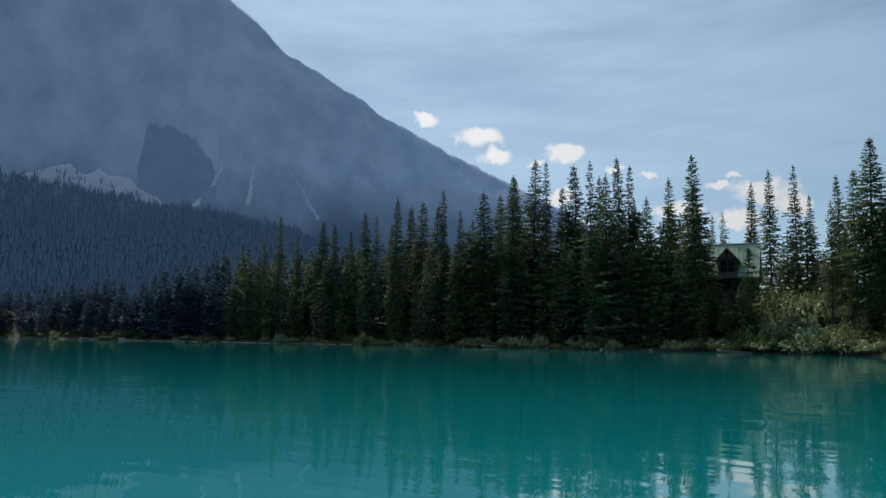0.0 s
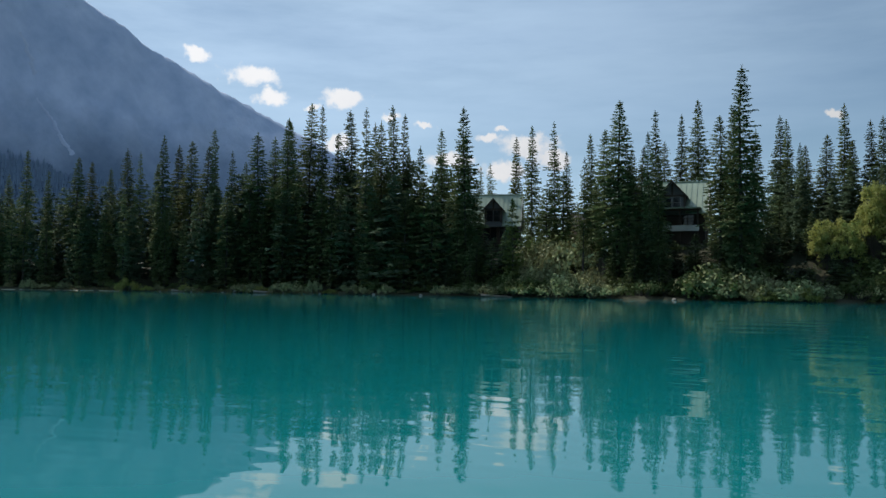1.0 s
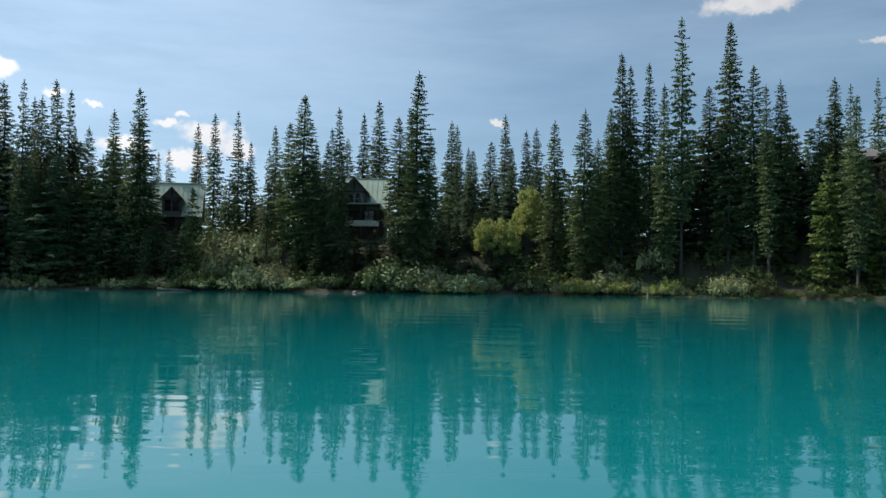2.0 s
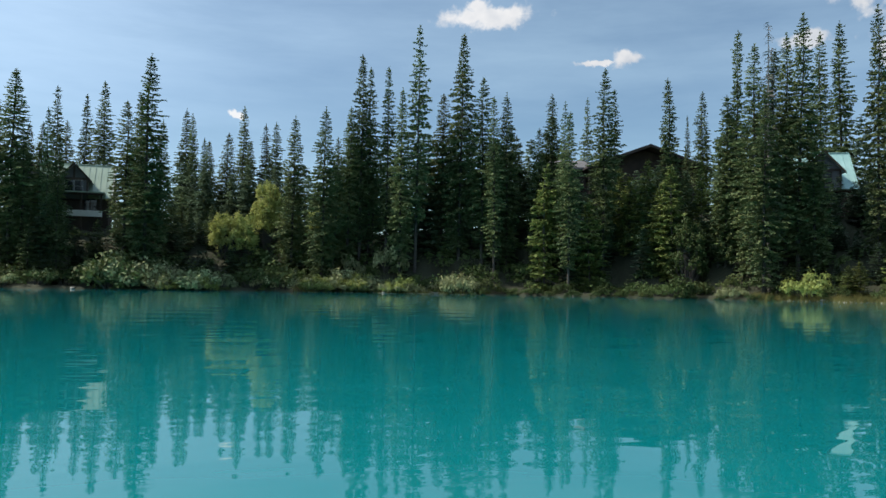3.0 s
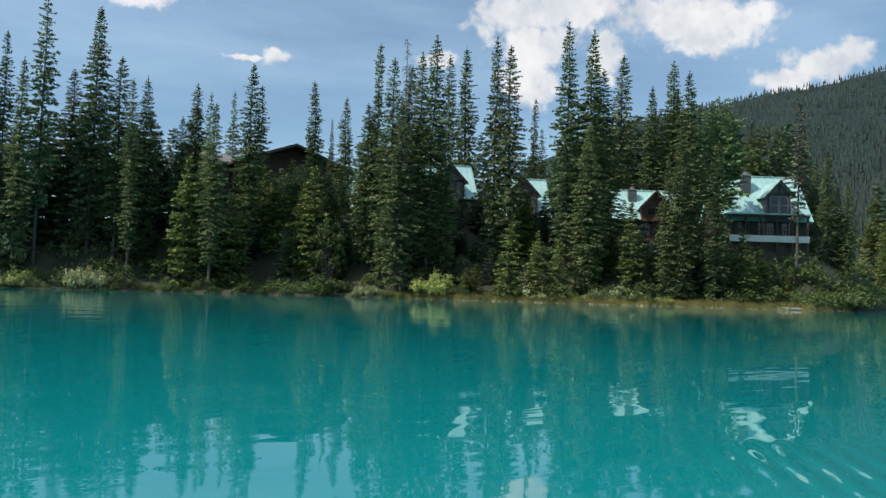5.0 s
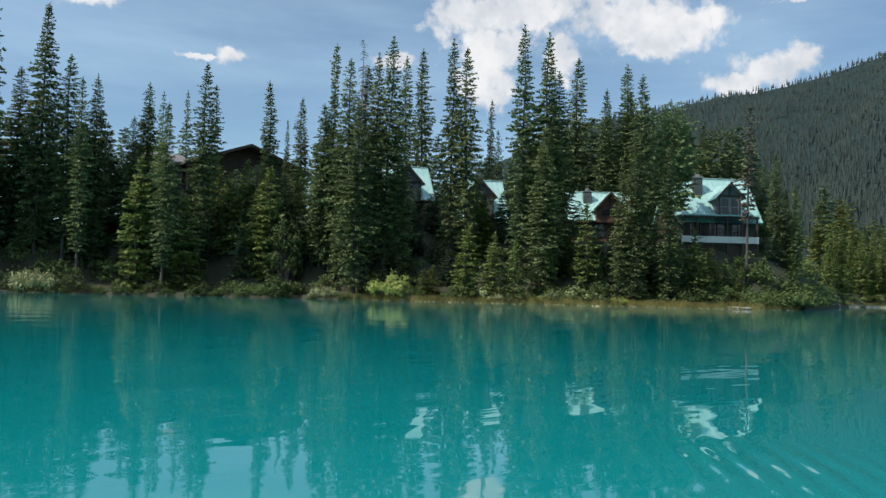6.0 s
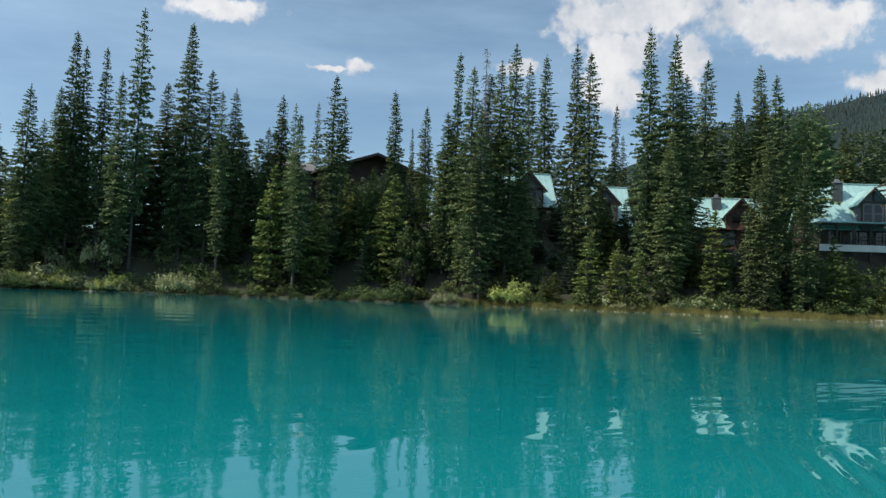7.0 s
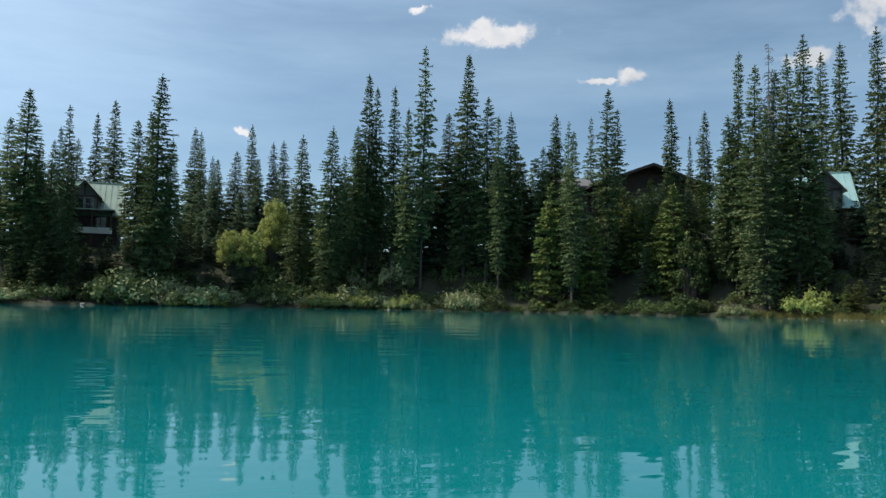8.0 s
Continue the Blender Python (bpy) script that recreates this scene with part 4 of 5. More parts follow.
def planted(kinds, x, y, tall, wide, rng, sink=0.1, z=None):
    """A copy of one of the kinds (thing, its own height) at a place, scaled to a height and slimness."""
    thing, own = kinds[rng.randrange(len(kinds))]
    k = tall / own
    w = k ** 0.75 * wide
    lean = rng.uniform(-1.2, 1.2)
    g = ground_at(x, y) if z is None else z
    return copy_thing(thing, pose(x, y, g - sink, lean, rng.uniform(-1.2, 1.2), rng.uniform(0, 360)) @ Matrix.Diagonal((w, w, k, 1)))


def aside(kinds):
    """The pattern things go; only their copies stay."""
    for thing, _ in kinds:
        for o in (*thing.children_recursive, thing):
            bpy.data.objects.remove(o)


SPRUCE = "dark green spruce with drooping boughs on the lake bank"
SPRUCES = [(conifer("spruce_tree", 11 + k, 20, r, s, g, n, d, rg, 0.245, NEEDLES, SPRUCE), 20) for k, (r, s, g, n, d, rg) in enumerate((
    (1.9, 0.04, 0.37, 10, 0.55, 0.34), (2.05, 0.07, 0.36, 10, 0.60, 0.40), (1.75, 0.10, 0.37, 10, 0.50, 0.42), (2.05, 0.06, 0.37, 10, 0.65, 0.36),
    (1.7, 0.05, 0.36, 10, 0.55, 0.44), (1.95, 0.15, 0.38, 10, 0.50, 0.46), (1.8, 0.03, 0.37, 10, 0.60, 0.38)))]
SPARSE = [(conifer("spruce_tree", 31 + k, 20, r, s, g, n, d, rg, 0.25, NEEDLES, "thin tall spruce with a bare lower trunk"), 20) for k, (r, s, g, n, d, rg) in enumerate((
    (1.7, 0.22, 0.42, 9, 0.40, 0.48), (1.6, 0.14, 0.40, 9, 0.50, 0.46), (1.65, 0.28, 0.43, 9, 0.35, 0.50)))]
SPIRES = [(conifer("spruce_tree", 36, 20, 2.2, 0.06, 0.34, 10, 0.6, 0.42, 0.27, NEEDLES, "dark spruce drawn out into a thin bottle-brush top", shape="spire"), 20)]
PINES = [(conifer("pine_tree", 38 + k, 14, 2.2, 0.36, 0.36, 10, 0.20, 0.46, 0.30, NEEDLES, "open-crowned pine with a bare grey trunk", shape="pine"), 14) for k in range(2)]
SLIM = [(conifer("spruce_tree", 41 + k, 16, r, s, g, n, d, rg, 0.42, NEEDLES, "slim dark spruce crowded in the shaded forest edge"), 16)
        for k, (r, s, g, n, d, rg) in enumerate(((1.45, 0.03, 0.66, 7, 0.6, 0.38), (1.6, 0.06, 0.68, 7, 0.55, 0.42), (1.4, 0.03, 0.66, 7, 0.6, 0.36), (1.7, 0.1, 0.70, 7, 0.5, 0.46)))]
CROWD = [(conifer("spruce_tree", 51 + k, 16, r, 0.03, g, 6, 0.6, rg, 0.58, NEEDLES, "spruce of the crowd"), 16)
         for k, (r, g, rg) in enumerate(((1.55, 0.95, 0.38), (1.7, 0.98, 0.44), (1.5, 0.95, 0.38)))]
BAY = [(conifer("spruce_tree", 56 + k, 16, r, 0.03, 0.56, 8, 0.6, 0.42, 0.34, NEEDLES_LIGHT, "spruce on the far shore of the bay, coloured bright as sunlit"), 16) for k, r in enumerate((1.6, 1.8, 1.5))]
YOUNG = [(conifer("young_spruce", 61 + k, 6, r, 0.02, 0.30, 8, 0.40, 0.34, 0.20, NEEDLES_LIGHT, "young green spruce at the water's edge"), 6)
         for k, r in enumerate((0.95, 1.1, 0.85))]
SNAGS = [(snag(71), 20)]
BROWNED = [(conifer("dead_tree", 75, 20, 1.25, 0.38, 0.5, 8, 0.5, 0.55, 0.26, DYING, "thin dying spruce with grey-brown needles", "dead tree"), 20)]
WILLOWS = [(leafy("shrub", 81 + k, LEAVES_WILLOW, 1.5, 1.3, 19, 38, 0.105, "grey-green willow shrub on the lake shore", "shrub"), 1.3) for k in range(3)]
GREENS = [(leafy("shrub", 91 + k, LEAVES_GREEN, 1.4, 1.4, 18, 34, 0.108, "dark green leafy shrub on the lake bank", "shrub"), 1.4) for k in range(3)]
# yellow-green shrubs; some only lend sunlit brightness to shaded spots by colour
YELLOWS = [(leafy("shrub", 96 + k, LEAVES_YELLOW, 1.7, 1.5, 30, 48, 0.10, "yellow-green leafy shrub by the water, some coloured as if sunlit", "shrub"), 1.5) for k in range(2)]
ASPENS = [(leafy("aspen_tree", 101 + k, LEAVES_ASPEN, 1.5, 6.0, 80, 60, 0.11, "pale yellow-green aspen among the dark spruces", "tree", 1.2), 6.0) for k in range(2)]
OLIVE = [(leafy("aspen_tree", 104, LEAVES_GREEN, 1.5, 6.0, 80, 60, 0.11, "olive-green leafy tree at the forest edge", "tree", 1.2), 6.0)]

rng = random.Random(20)
POINT_WOOD = [
    (-111, 85.5, 13.4, 0.86), (-104.9, 84.9, 13.9, 0.92), (-95.9, 80.5, 18.6, 0.8), (-100.3, 87.8, 14.3, 0.8),
    (-90.8, 84.4, 17.2, 1.1), (-91.2, 87.4, 15.9, 0.9), (-90.8, 90.5, 14.6, 0.89), (-85.6, 88.9, 17.4, 0.94),
    (-82.5, 87.5, 17.5, 0.7), (-83.5, 91.5, 15.4, 0.96), (-76.4, 85.4, 20.2, 0.9), (-81, 93.8, 17.9, 1.2), (-77.5, 92, 18.3, 1.2),
    (-71.7, 88.5, 18, 1.2), (-70.2, 88.6, 20.2, 0.6), (-72.8, 95.2, 16.9, 0.8), (-65.9, 89.1, 15.9, 0.98), (-62.9, 87.8, 20.4, 1.4),
    (-63.9, 92.7, 18.1, 1.1), (-59.8, 89.4, 21, 1.14), (-61.8, 94.1, 20.2, 0.89)]
POINT_TALL = [
    (-60.5, 96, 22.9, 1.2), (-57.6, 95, 22.1, 0.7), (-54.3, 94.1, 18.5, 1.1), (-53.1, 94.7, 21.3, 1.2), (-47, 87.3, 22.1, 0.8),
    (-48.7, 93.5, 19.1, 0.9), (-46, 89.9, 19.6, 0.9), (-45.6, 92.3, 21.1, 1), (-45.6, 94.3, 19.8, 0.8), (-44.4, 94.5, 15.7, 0.8),
    (-41.4, 90.5, 16.2, 0.9), (-38.3, 90.7, 18.2, 0.9), (-33.8, 87.1, 20.9, 1), (-34.9, 88.1, 17.4, 0.9), (-39.8, 108.3, 14, 0.7),
    (-37.8, 106.7, 14.1, 0.8), (-39.5, 122.9, 20.6, 0.9), (-30, 100.6, 17.3, 0.82), (-33.1, 88.4, 12.2, 1),
    (-31.7, 111.3, 9.8, 0.8), (-27.1, 101.3, 17.7, 0.7), (-25.3, 100.8, 13.4, 0.8), (-22.7, 102.5, 15.8, 0.9)]
CABIN_GROVE = [
    (-15.1, 85.8, 13.5, 1.2), (-14, 88.1, 10.5, 1.1), (-11.8, 84.3, 14.2, 0.9), (-20.3, 87.2, 13.9, 0.8), (-18.1, 88, 16.2, 1.1),
    (-16.4, 86.7, 19.6, 1.25), (-18.7, 108.1, 13.9, 0.99), (-17.4, 109.7, 14.2, 1.1), (-12.8, 88.9, 16.9, 0.8),
    (-12.9, 85.4, 16, 0.7), (-14, 106.2, 13.8, 1.09), (-12.9, 111.4, 18.2, 0.85), (-10.4, 109.8, 19.3, 1), (-6, 85.5, 16.7, 1.1),
    (-4, 82.5, 22.3, 1.15), (-3, 86.7, 14.1, 0.94), (-5, 86.6, 16.9, 1), (-0.7, 110.8, 17, 0.9), (0.4, 109.4, 16.1, 0.85),
    (1.7, 110.2, 13.4, 0.88), (2.2, 101.3, 11.4, 0.99), (4.3, 106.4, 13.4, 1.2), (6.7, 110.3, 18, 0.95), (7.6, 108.4, 13.4, 1.03),
    (9.6, 109.7, 15.8, 0.9)]
CLEARING_EDGE = [
    (10.6, 107.9, 15.8, 0.9), (10, 84.1, 16.6, 1.1), (12.6, 80.6, 18.1, 1), (14.2, 83.1, 14.7, 0.97), (15.8, 84.2, 17.3, 0.9),
    (17.1, 84.3, 22.9, 0.85), (18.3, 85.3, 21, 0.8), (19.8, 83.6, 20.6, 0.8), (20.7, 81.1, 19.8, 0.9), (22.4, 81.4, 25.8, 0.8),
    (25.9, 83.7, 17.3, 1.2), (27.1, 81.4, 24.1, 0.9), (28.8, 79, 20.1, 0.95), (29.3, 76.7, 18.4, 0.8), (31.3, 78.3, 18.4, 0.85),
    (41.1, 98.7, 10.2, 0.8), (42, 98, 9.3, 0.8), (34.4, 77.2, 13.9, 1), (36.1, 78.4, 16.3, 1), (35.7, 74.6, 17.2, 0.7),
    (34.6, 70.7, 17.6, 0.8), (62.6, 121.8, 24, 0.75)]
LODGE_GROVE = [
    (39.1, 72.3, 20.9, 0.85), (43, 77.3, 14.7, 0.8), (45.7, 70.6, 16.4, 0.9), (57, 84.5, 12.9, 0.5), (60, 85.7, 16.2, 1),
    (47.8, 64.8, 16.1, 1.1), (48.5, 64.4, 22.4, 0.6), (48.4, 61.9, 21.4, 1), (52, 63.3, 19.1, 1.2), (51.8, 61.5, 21.2, 0.9),
    (51.4, 59.5, 23.8, 1), (75.5, 83.3, 25.6, 0.9), (52.6, 58.7, 15.3, 1.1), (85.5, 56.4, 17.6, 1), (87.4, 51.2, 17.4, 1),
    (84.3, 52.9, 19.1, 1.1), (75.6, 79.7, 26.3, 1), (56.7, 55.8, 22.9, 0.82), (57.3, 54.2, 22.8, 0.85), (85.6, 76.8, 21.3, 0.6),
    (82.9, 72.6, 16.1, 0.8), (60, 49.5, 24.6, 0.85), (61.6, 48.3, 24, 1), (64.6, 48.3, 19.1, 1), (79.7, 57.9, 23.1, 1)]
FAR_END = [
    (81.1, 54.5, 19.1, 1), (83.6, 53.2, 22.5, 1.1), (67.8, 40.9, 19.9, 1), (70.5, 40, 16.3, 0.9), (72.4, 40.8, 13.2, 1.0), (90.8, 49.1, 17.3, 1),
    (89.8, 46.5, 15.6, 1), (90, 44.7, 14.8, 1.3), (83.4, 34.9, 11.7, 1.05), (84, 34.1, 8.6, 0.9), (97, 42.2, 12.3, 1),
    (84.2, 33.3, 9.7, 1), (107.7, 48.2, 18.4, 1), (59.8, 46.7, 16.4, 1.1), (63.6, 39.4, 15.6, 1.05), (63.1, 40.5, 13, 0.9),
    (65.4, 37.2, 14.4, 1), (66.2, 36.9, 7.8, 0.9), (85.2, 33.9, 5.8, 1), (87.4, 48.5, 10.8, 1.1), (62.7, 47.9, 17.7, 0.9),
    (47.2, 58.7, 18.1, 1)]
WATERSIDE = [
    (54.5, 51.2, 7, 1.1), (55.3, 48.9, 6.2, 1.1), (56.8, 47.5, 5.3, 1.1), (61.7, 43.2, 8.6, 1.1), (42.4, 72.8, 8.2, 1.1),
    (43.4, 71.4, 8.7, 1.1), (48.6, 69.6, 7.8, 0.85), (33.2, 73.3, 12.4, 1.1), (51.4, 53.8, 2.6, 1.5), (52, 53.1, 3.1, 1.6),
    (71.6, 33.5, 2.2, 1.6), (43.7, 67.3, 10.8, 1.1), (42, 74.5, 8.3, 1.1), (43.1, 68.5, 8.8, 1.1), (49, 67.5, 5, 0.85),
    (-27.7, 85.8, 10.3, 0.9), (67.9, 35.7, 6.8, 1.1), (14.9, 84.6, 7.2, 1.2), (37, 71.1, 8.8, 1.2), (30.1, 80.6, 5.2, 1.3),
    (54, 60.4, 5.6, 1.3), (59.8, 54.6, 6.7, 1.2), (63, 46.4, 5, 1.2), (71.7, 36.2, 3.9, 1.3)]
PINE_SPOTS = [(70.5, 40), (72.4, 40.8), (90, 44.7)]
SNAG_SPOTS = [(48.6, 59.8, 24.5), (51.8, 63.6, 19.0)]
GROUPS = ((POINT_WOOD, SPRUCES, "spruces on the wooded point"), (POINT_TALL, SPRUCES, "spruces on the wooded point"), (CABIN_GROVE, SPRUCES, "spruces round the cabins"),
          (CLEARING_EDGE, SPRUCES, "spruces by the clearing"), (LODGE_GROVE, SPRUCES, "spruces in front of the lodge"), (FAR_END, SPRUCES, "spruces by the end cabin"),
          (WATERSIDE, YOUNG, "young spruces at the waterside"))
for rows, kinds, group in GROUPS:
    for x, y, tall, wide in rows:
        pick = SPIRES if wide <= 0.6 and tall > 15 else SPARSE if wide <= 0.8 and kinds is SPRUCES and math.hypot(x, y) - shore_line(bearing(x, y)) > 3.5 else kinds
        if (x, y) in PINE_SPOTS:
            pick = PINES
        tagged(planted(pick, x, y, tall, wide, rng), group=group)


def blocked(x, y):
    """Inside a building or its balcony."""
    for cx, cy, turn, hx, hy in FOOTPRINTS:
        c, s = math.cos(radians(turn)), math.sin(radians(turn))
        u, v = (x - cx) * c + (y - cy) * s, -(x - cx) * s + (y - cy) * c
        if abs(u) < hx and abs(v) < hy:
            return True
    return False


def forest(name, label, kinds, stretches, mat=None):
    """A crowd of trees nobody could count, joined: stretches of bearing, depth, height."""
    pools = []
    for thing, own in kinds:
        me = [c.data for c in thing.children if c.name.startswith("crown")][0]
        co = np.empty(len(me.vertices) * 3)
        me.vertices.foreach_get("co", co)
        pools.append((co.reshape(-1, 3), own))
    blocks = []
    for count, b0, b1, d0, d1, h0, h1, wide in stretches:
        count = round(count * 0.74)
        for k in range(count):
            b = b0 + (b1 - b0) * (k + rng.uniform(-0.4, 1.4)) / count
            x, y = spot(b, rng.uniform(d0, d1))
            co, own = pools[rng.randrange(len(pools))]
            s, a = rng.uniform(h0, h1) / own, rng.uniform(0, math.tau)
            w = s ** 0.75 * wide * rng.uniform(0.8, 1.25)
            if blocked(x, y):
                continue
            c, q = math.cos(a) * w, math.sin(a) * w
            blocks.append(np.column_stack((co[:, 0] * c - co[:, 1] * q + x, co[:, 0] * q + co[:, 1] * c + y, co[:, 2] * s + ground_at(x, y) - 0.1)))
    co = np.concatenate(blocks)
    me = bpy.data.meshes.new(name)
    me.vertices.add(len(co))
    me.vertices.foreach_set("co", co.ravel())
    me.loops.add(len(co))
    me.loops.foreach_set("vertex_index", np.arange(len(co), dtype=np.int32))
    me.polygons.add(len(co) // 3)
    me.polygons.foreach_set("loop_start", np.arange(0, len(co), 3, dtype=np.int32))
    me.update(calc_edges=True)
    me.materials.append(mat or NEEDLES_CROWD)
    tagged(new(name, me), label, "forest", kind="stuff")


def fill(kinds, count, b0, b1, d0, d1, h0, h1, wide, group):
    """Scatters single trees over a stretch of the bank."""
    for k in range(count):
        b = b0 + (b1 - b0) * (k + rng.uniform(-0.4, 1.4)) / count
        x, y = spot(b, rng.uniform(d0, d1))
        tall = rng.uniform(h0, h1)
        if not blocked(x, y):
            tagged(planted(kinds, x, y, tall, wide * rng.uniform(0.8, 1.25), rng), group=group)


# single slim trees at the front, the crowd behind them
for row in ((18, 54, 38, 1.5, 5, 8, 13, 0.88), (22, 38, 22, 1.5, 5, 9, 14, 1.15), (6, 22.5, 18, 1.5, 6, 4, 8, 1.2), (3, 11, 9, 3, 6, 4, 7, 1.2), (6, 9, 2, 4, 8, 3, 6, 1.2),
            (10, -9, -26, 6, 11, 7, 13, 1.1), (8, -26, -38, 5, 10, 5, 8, 1.1), (8, -38, -55, 9, 13, 3.5, 6, 1.2), (4, -55, -61, 3, 8, 3, 5, 1.2)):
    fill(SLIM, *row, "slim spruces of the forest edge")
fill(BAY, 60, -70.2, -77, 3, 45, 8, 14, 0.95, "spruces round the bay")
WOOD_WEST = (
    (100, 54, 38, 2, 20, 8, 13, 0.95), (80, 38, 22, 2, 24, 9, 14.5, 1.25), (16, 24, 18, 3, 9, 4, 7, 1.25), (6, 11, 9, 4, 9, 4, 7, 1.25),
    (50, 25, 9, 22, 40, 6, 9, 1.3), (16, 9, 0, 5, 9, 3, 5, 1.2), (50, 3, -9, 3, 13, 1.5, 3.5, 1.4), (40, -38, -50, 3, 20, 1.5, 3.5, 1.4),
    (40, 9, -9, 22, 40, 7, 10, 1.3), (30, 1, -9, 14, 26, 6, 10, 1.2))
WOOD_EAST = (
    (60, -9, -26, 7, 22, 7, 12, 1.25), (40, -26, -38, 4, 12, 3, 6, 1.3), (24, -25, -38, 24, 32, 4, 7, 1.25), (44, -38, -55, 9, 15, 2.5, 5, 1.3),
    (50, -36, -50, 25, 42, 10, 14, 1.3), (60, -50, -66, 25, 42, 13, 18, 1.3), (14, -55, -61, 3, 9, 2.5, 4.5, 1.2), (20, -71.4, -76, 25, 45, 11, 16, 1.2),
    (80, -69.6, -77, 60, 140, 15, 21, 1.2), (30, -75, -84, 6, 60, 12, 18, 1.2))
forest("forest", "dense dark spruce forest behind the lake shore", CROWD, WOOD_WEST + WOOD_EAST)
forest("forest", "spruce forest round the far bay, coloured light as if sunlit", CROWD, ((110, -69.6, -80, 45, 170, 14, 23, 1.3),), NEEDLES_LIGHT)
fill(SLIM, 7, 4, -2, 7, 13, 3, 5.5, 1.2, "slim spruces of the forest edge")
fill(SLIM, 5, 16.5, 11.5, 11, 17, 6, 10, 1.1, "slim spruces of the forest edge")
forest("forest", "spruces along the far end of the shore, tinted with haze", CROWD, (
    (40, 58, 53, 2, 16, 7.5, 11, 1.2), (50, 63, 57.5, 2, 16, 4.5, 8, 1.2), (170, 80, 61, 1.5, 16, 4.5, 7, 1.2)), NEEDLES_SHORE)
for x, y, tall in SNAG_SPOTS:
    planted(SNAGS, x, y, tall, 0.8, rng)
planted(BROWNED, 74.8, 34.2, 17.4, 0.9, rng)


# ---- shore growth ----
def hedge(kinds, count, b0, b1, d0, d1, h0, h1, wide, group):
    for k in range(count):
        b = b0 + (b1 - b0) * (k + rng.uniform(-0.3, 1.3)) / count
        x, y = spot(b, rng.uniform(d0, d1))
        if not blocked(x, y):
            tagged(planted(kinds, x, y, h0 + (h1 - h0) * rng.random() ** 1.6, wide * rng.uniform(0.8, 1.3), rng), group=group)


def undergrowth(rows, mat):
    """The shrubs that fill the bank behind the waterside ones, too tangled to tell apart."""
    blocks = []
    for kinds, count, b0, b1, d0, d1, h0, h1, wide in rows:
        for k in range(count):
            x, y = spot(b0 + (b1 - b0) * (k + rng.uniform(-0.3, 1.3)) / count, rng.uniform(d0, d1))
            thing, own = kinds[rng.randrange(len(kinds))]
            me = [c.data for c in thing.children if c.name.startswith("foliage")][0]
            co = np.empty(len(me.vertices) * 3)
            me.vertices.foreach_get("co", co)
            co = co.reshape(-1, 4, 3)[::2].reshape(-1, 3)
            s, a = (h0 + (h1 - h0) * rng.random() ** 1.6) / own, rng.uniform(0, math.tau)
            w = s ** 0.75 * wide * rng.uniform(0.8, 1.3)
            if not blocked(x, y):
                c, q = math.cos(a) * w, math.sin(a) * w
                blocks.append(np.column_stack((co[:, 0] * c - co[:, 1] * q + x, co[:, 0] * q + co[:, 1] * c + y, co[:, 2] * s + ground_at(x, y) - 0.1)))
    co = np.concatenate(blocks)
    faces = np.arange(len(co)).reshape(-1, 4).tolist()
    tagged(new("undergrowth", mesh_of("undergrowth", co.tolist(), faces, mat)), "tangled dark green undergrowth on the bank", "shrubs", kind="stuff")


HEDGE_POINT = (
    (WILLOWS, 22, 66, 24, 0.2, 1.2, 0.5, 1.3, 0.9), (YELLOWS, 6, 46, 28, 0.2, 0.7, 0.6, 1.1, 0.8), (WILLOWS, 14, 16.6, 13.2, 5.0, 9.0, 2.6, 3.8, 0.75),
    (WILLOWS, 14, 16.8, 12.6, 2.0, 5.5, 1.8, 3.2, 0.8), (WILLOWS, 12, 15.6, 10.8, 0.5, 2.5, 1.3, 2.4, 0.9), (GREENS, 8, 18.5, 16.5, 0.6, 2.5, 1.4, 2.4, 1.0),
    (YELLOWS, 3, 14.4, 13.2, 8.5, 10, 1.2, 1.8, 0.9), (GREENS, 22, -19, -40, -0.1, 0.6, 0.4, 0.9, 1.0), (GREENS, 10, 9, -20, -0.1, 0.6, 0.4, 0.8, 1.0))
HEDGE_CLEARING = (
    (WILLOWS, 7, 22, 17, 0.5, 3, 0.8, 1.6, 1.2), (GREENS, 8, 5.6, 1.8, 1.8, 3.4, 1.5, 2.3, 1.2), (WILLOWS, 4, 5.0, 2.4, 1.6, 2.6, 1.6, 2.4, 1.1),
    # yellow kind used here to colour a willow mound as sunlit
    (YELLOWS, 6, 2.0, -1.8, 0.3, 0.9, 0.9, 1.5, 0.8), (WILLOWS, 3, 2.0, -1.8, 0.4, 1.0, 1.0, 1.4, 1.0), (YELLOWS, 3, -9, -14, 0.3, 0.8, 0.8, 1.3, 0.9),
    (WILLOWS, 10, -7.6, -12.6, 0.4, 1.1, 0.9, 1.9, 1.0), (WILLOWS, 6, -13.2, -15.6, 0.4, 1.1, 0.7, 1.4, 1.0), (WILLOWS, 3, -17.9, -19.2, 0.6, 1.2, 1.2, 1.9, 0.8))
HEDGE_LODGE = (
    (GREENS, 7, -19.8, -24.2, 0.5, 1.1, 0.4, 0.8, 1.0), (GREENS, 8, -24, -33, 0.8, 3, 0.5, 1.2, 1.0), (GREENS, 5, -32.9, -35.3, 0.8, 1.8, 1.2, 2.2, 1.0),
    (WILLOWS, 3, -35.8, -37.9, 0.6, 1.2, 0.7, 1.3, 1.0), (GREENS, 8, -36, -46, 1.0, 4, 0.6, 1.6, 1.0), (YELLOWS, 3, -46, -62, 1.0, 2.0, 0.7, 1.4, 0.9),
    (GREENS, 24, -46, -69, 1.2, 4, 0.5, 1.8, 1.1), (YELLOWS, 6, -71, -76, 4.5, 8, 0.8, 1.6, 1.3), (WILLOWS, 8, -46, -60, 1.0, 2.5, 0.6, 1.4, 1.0))
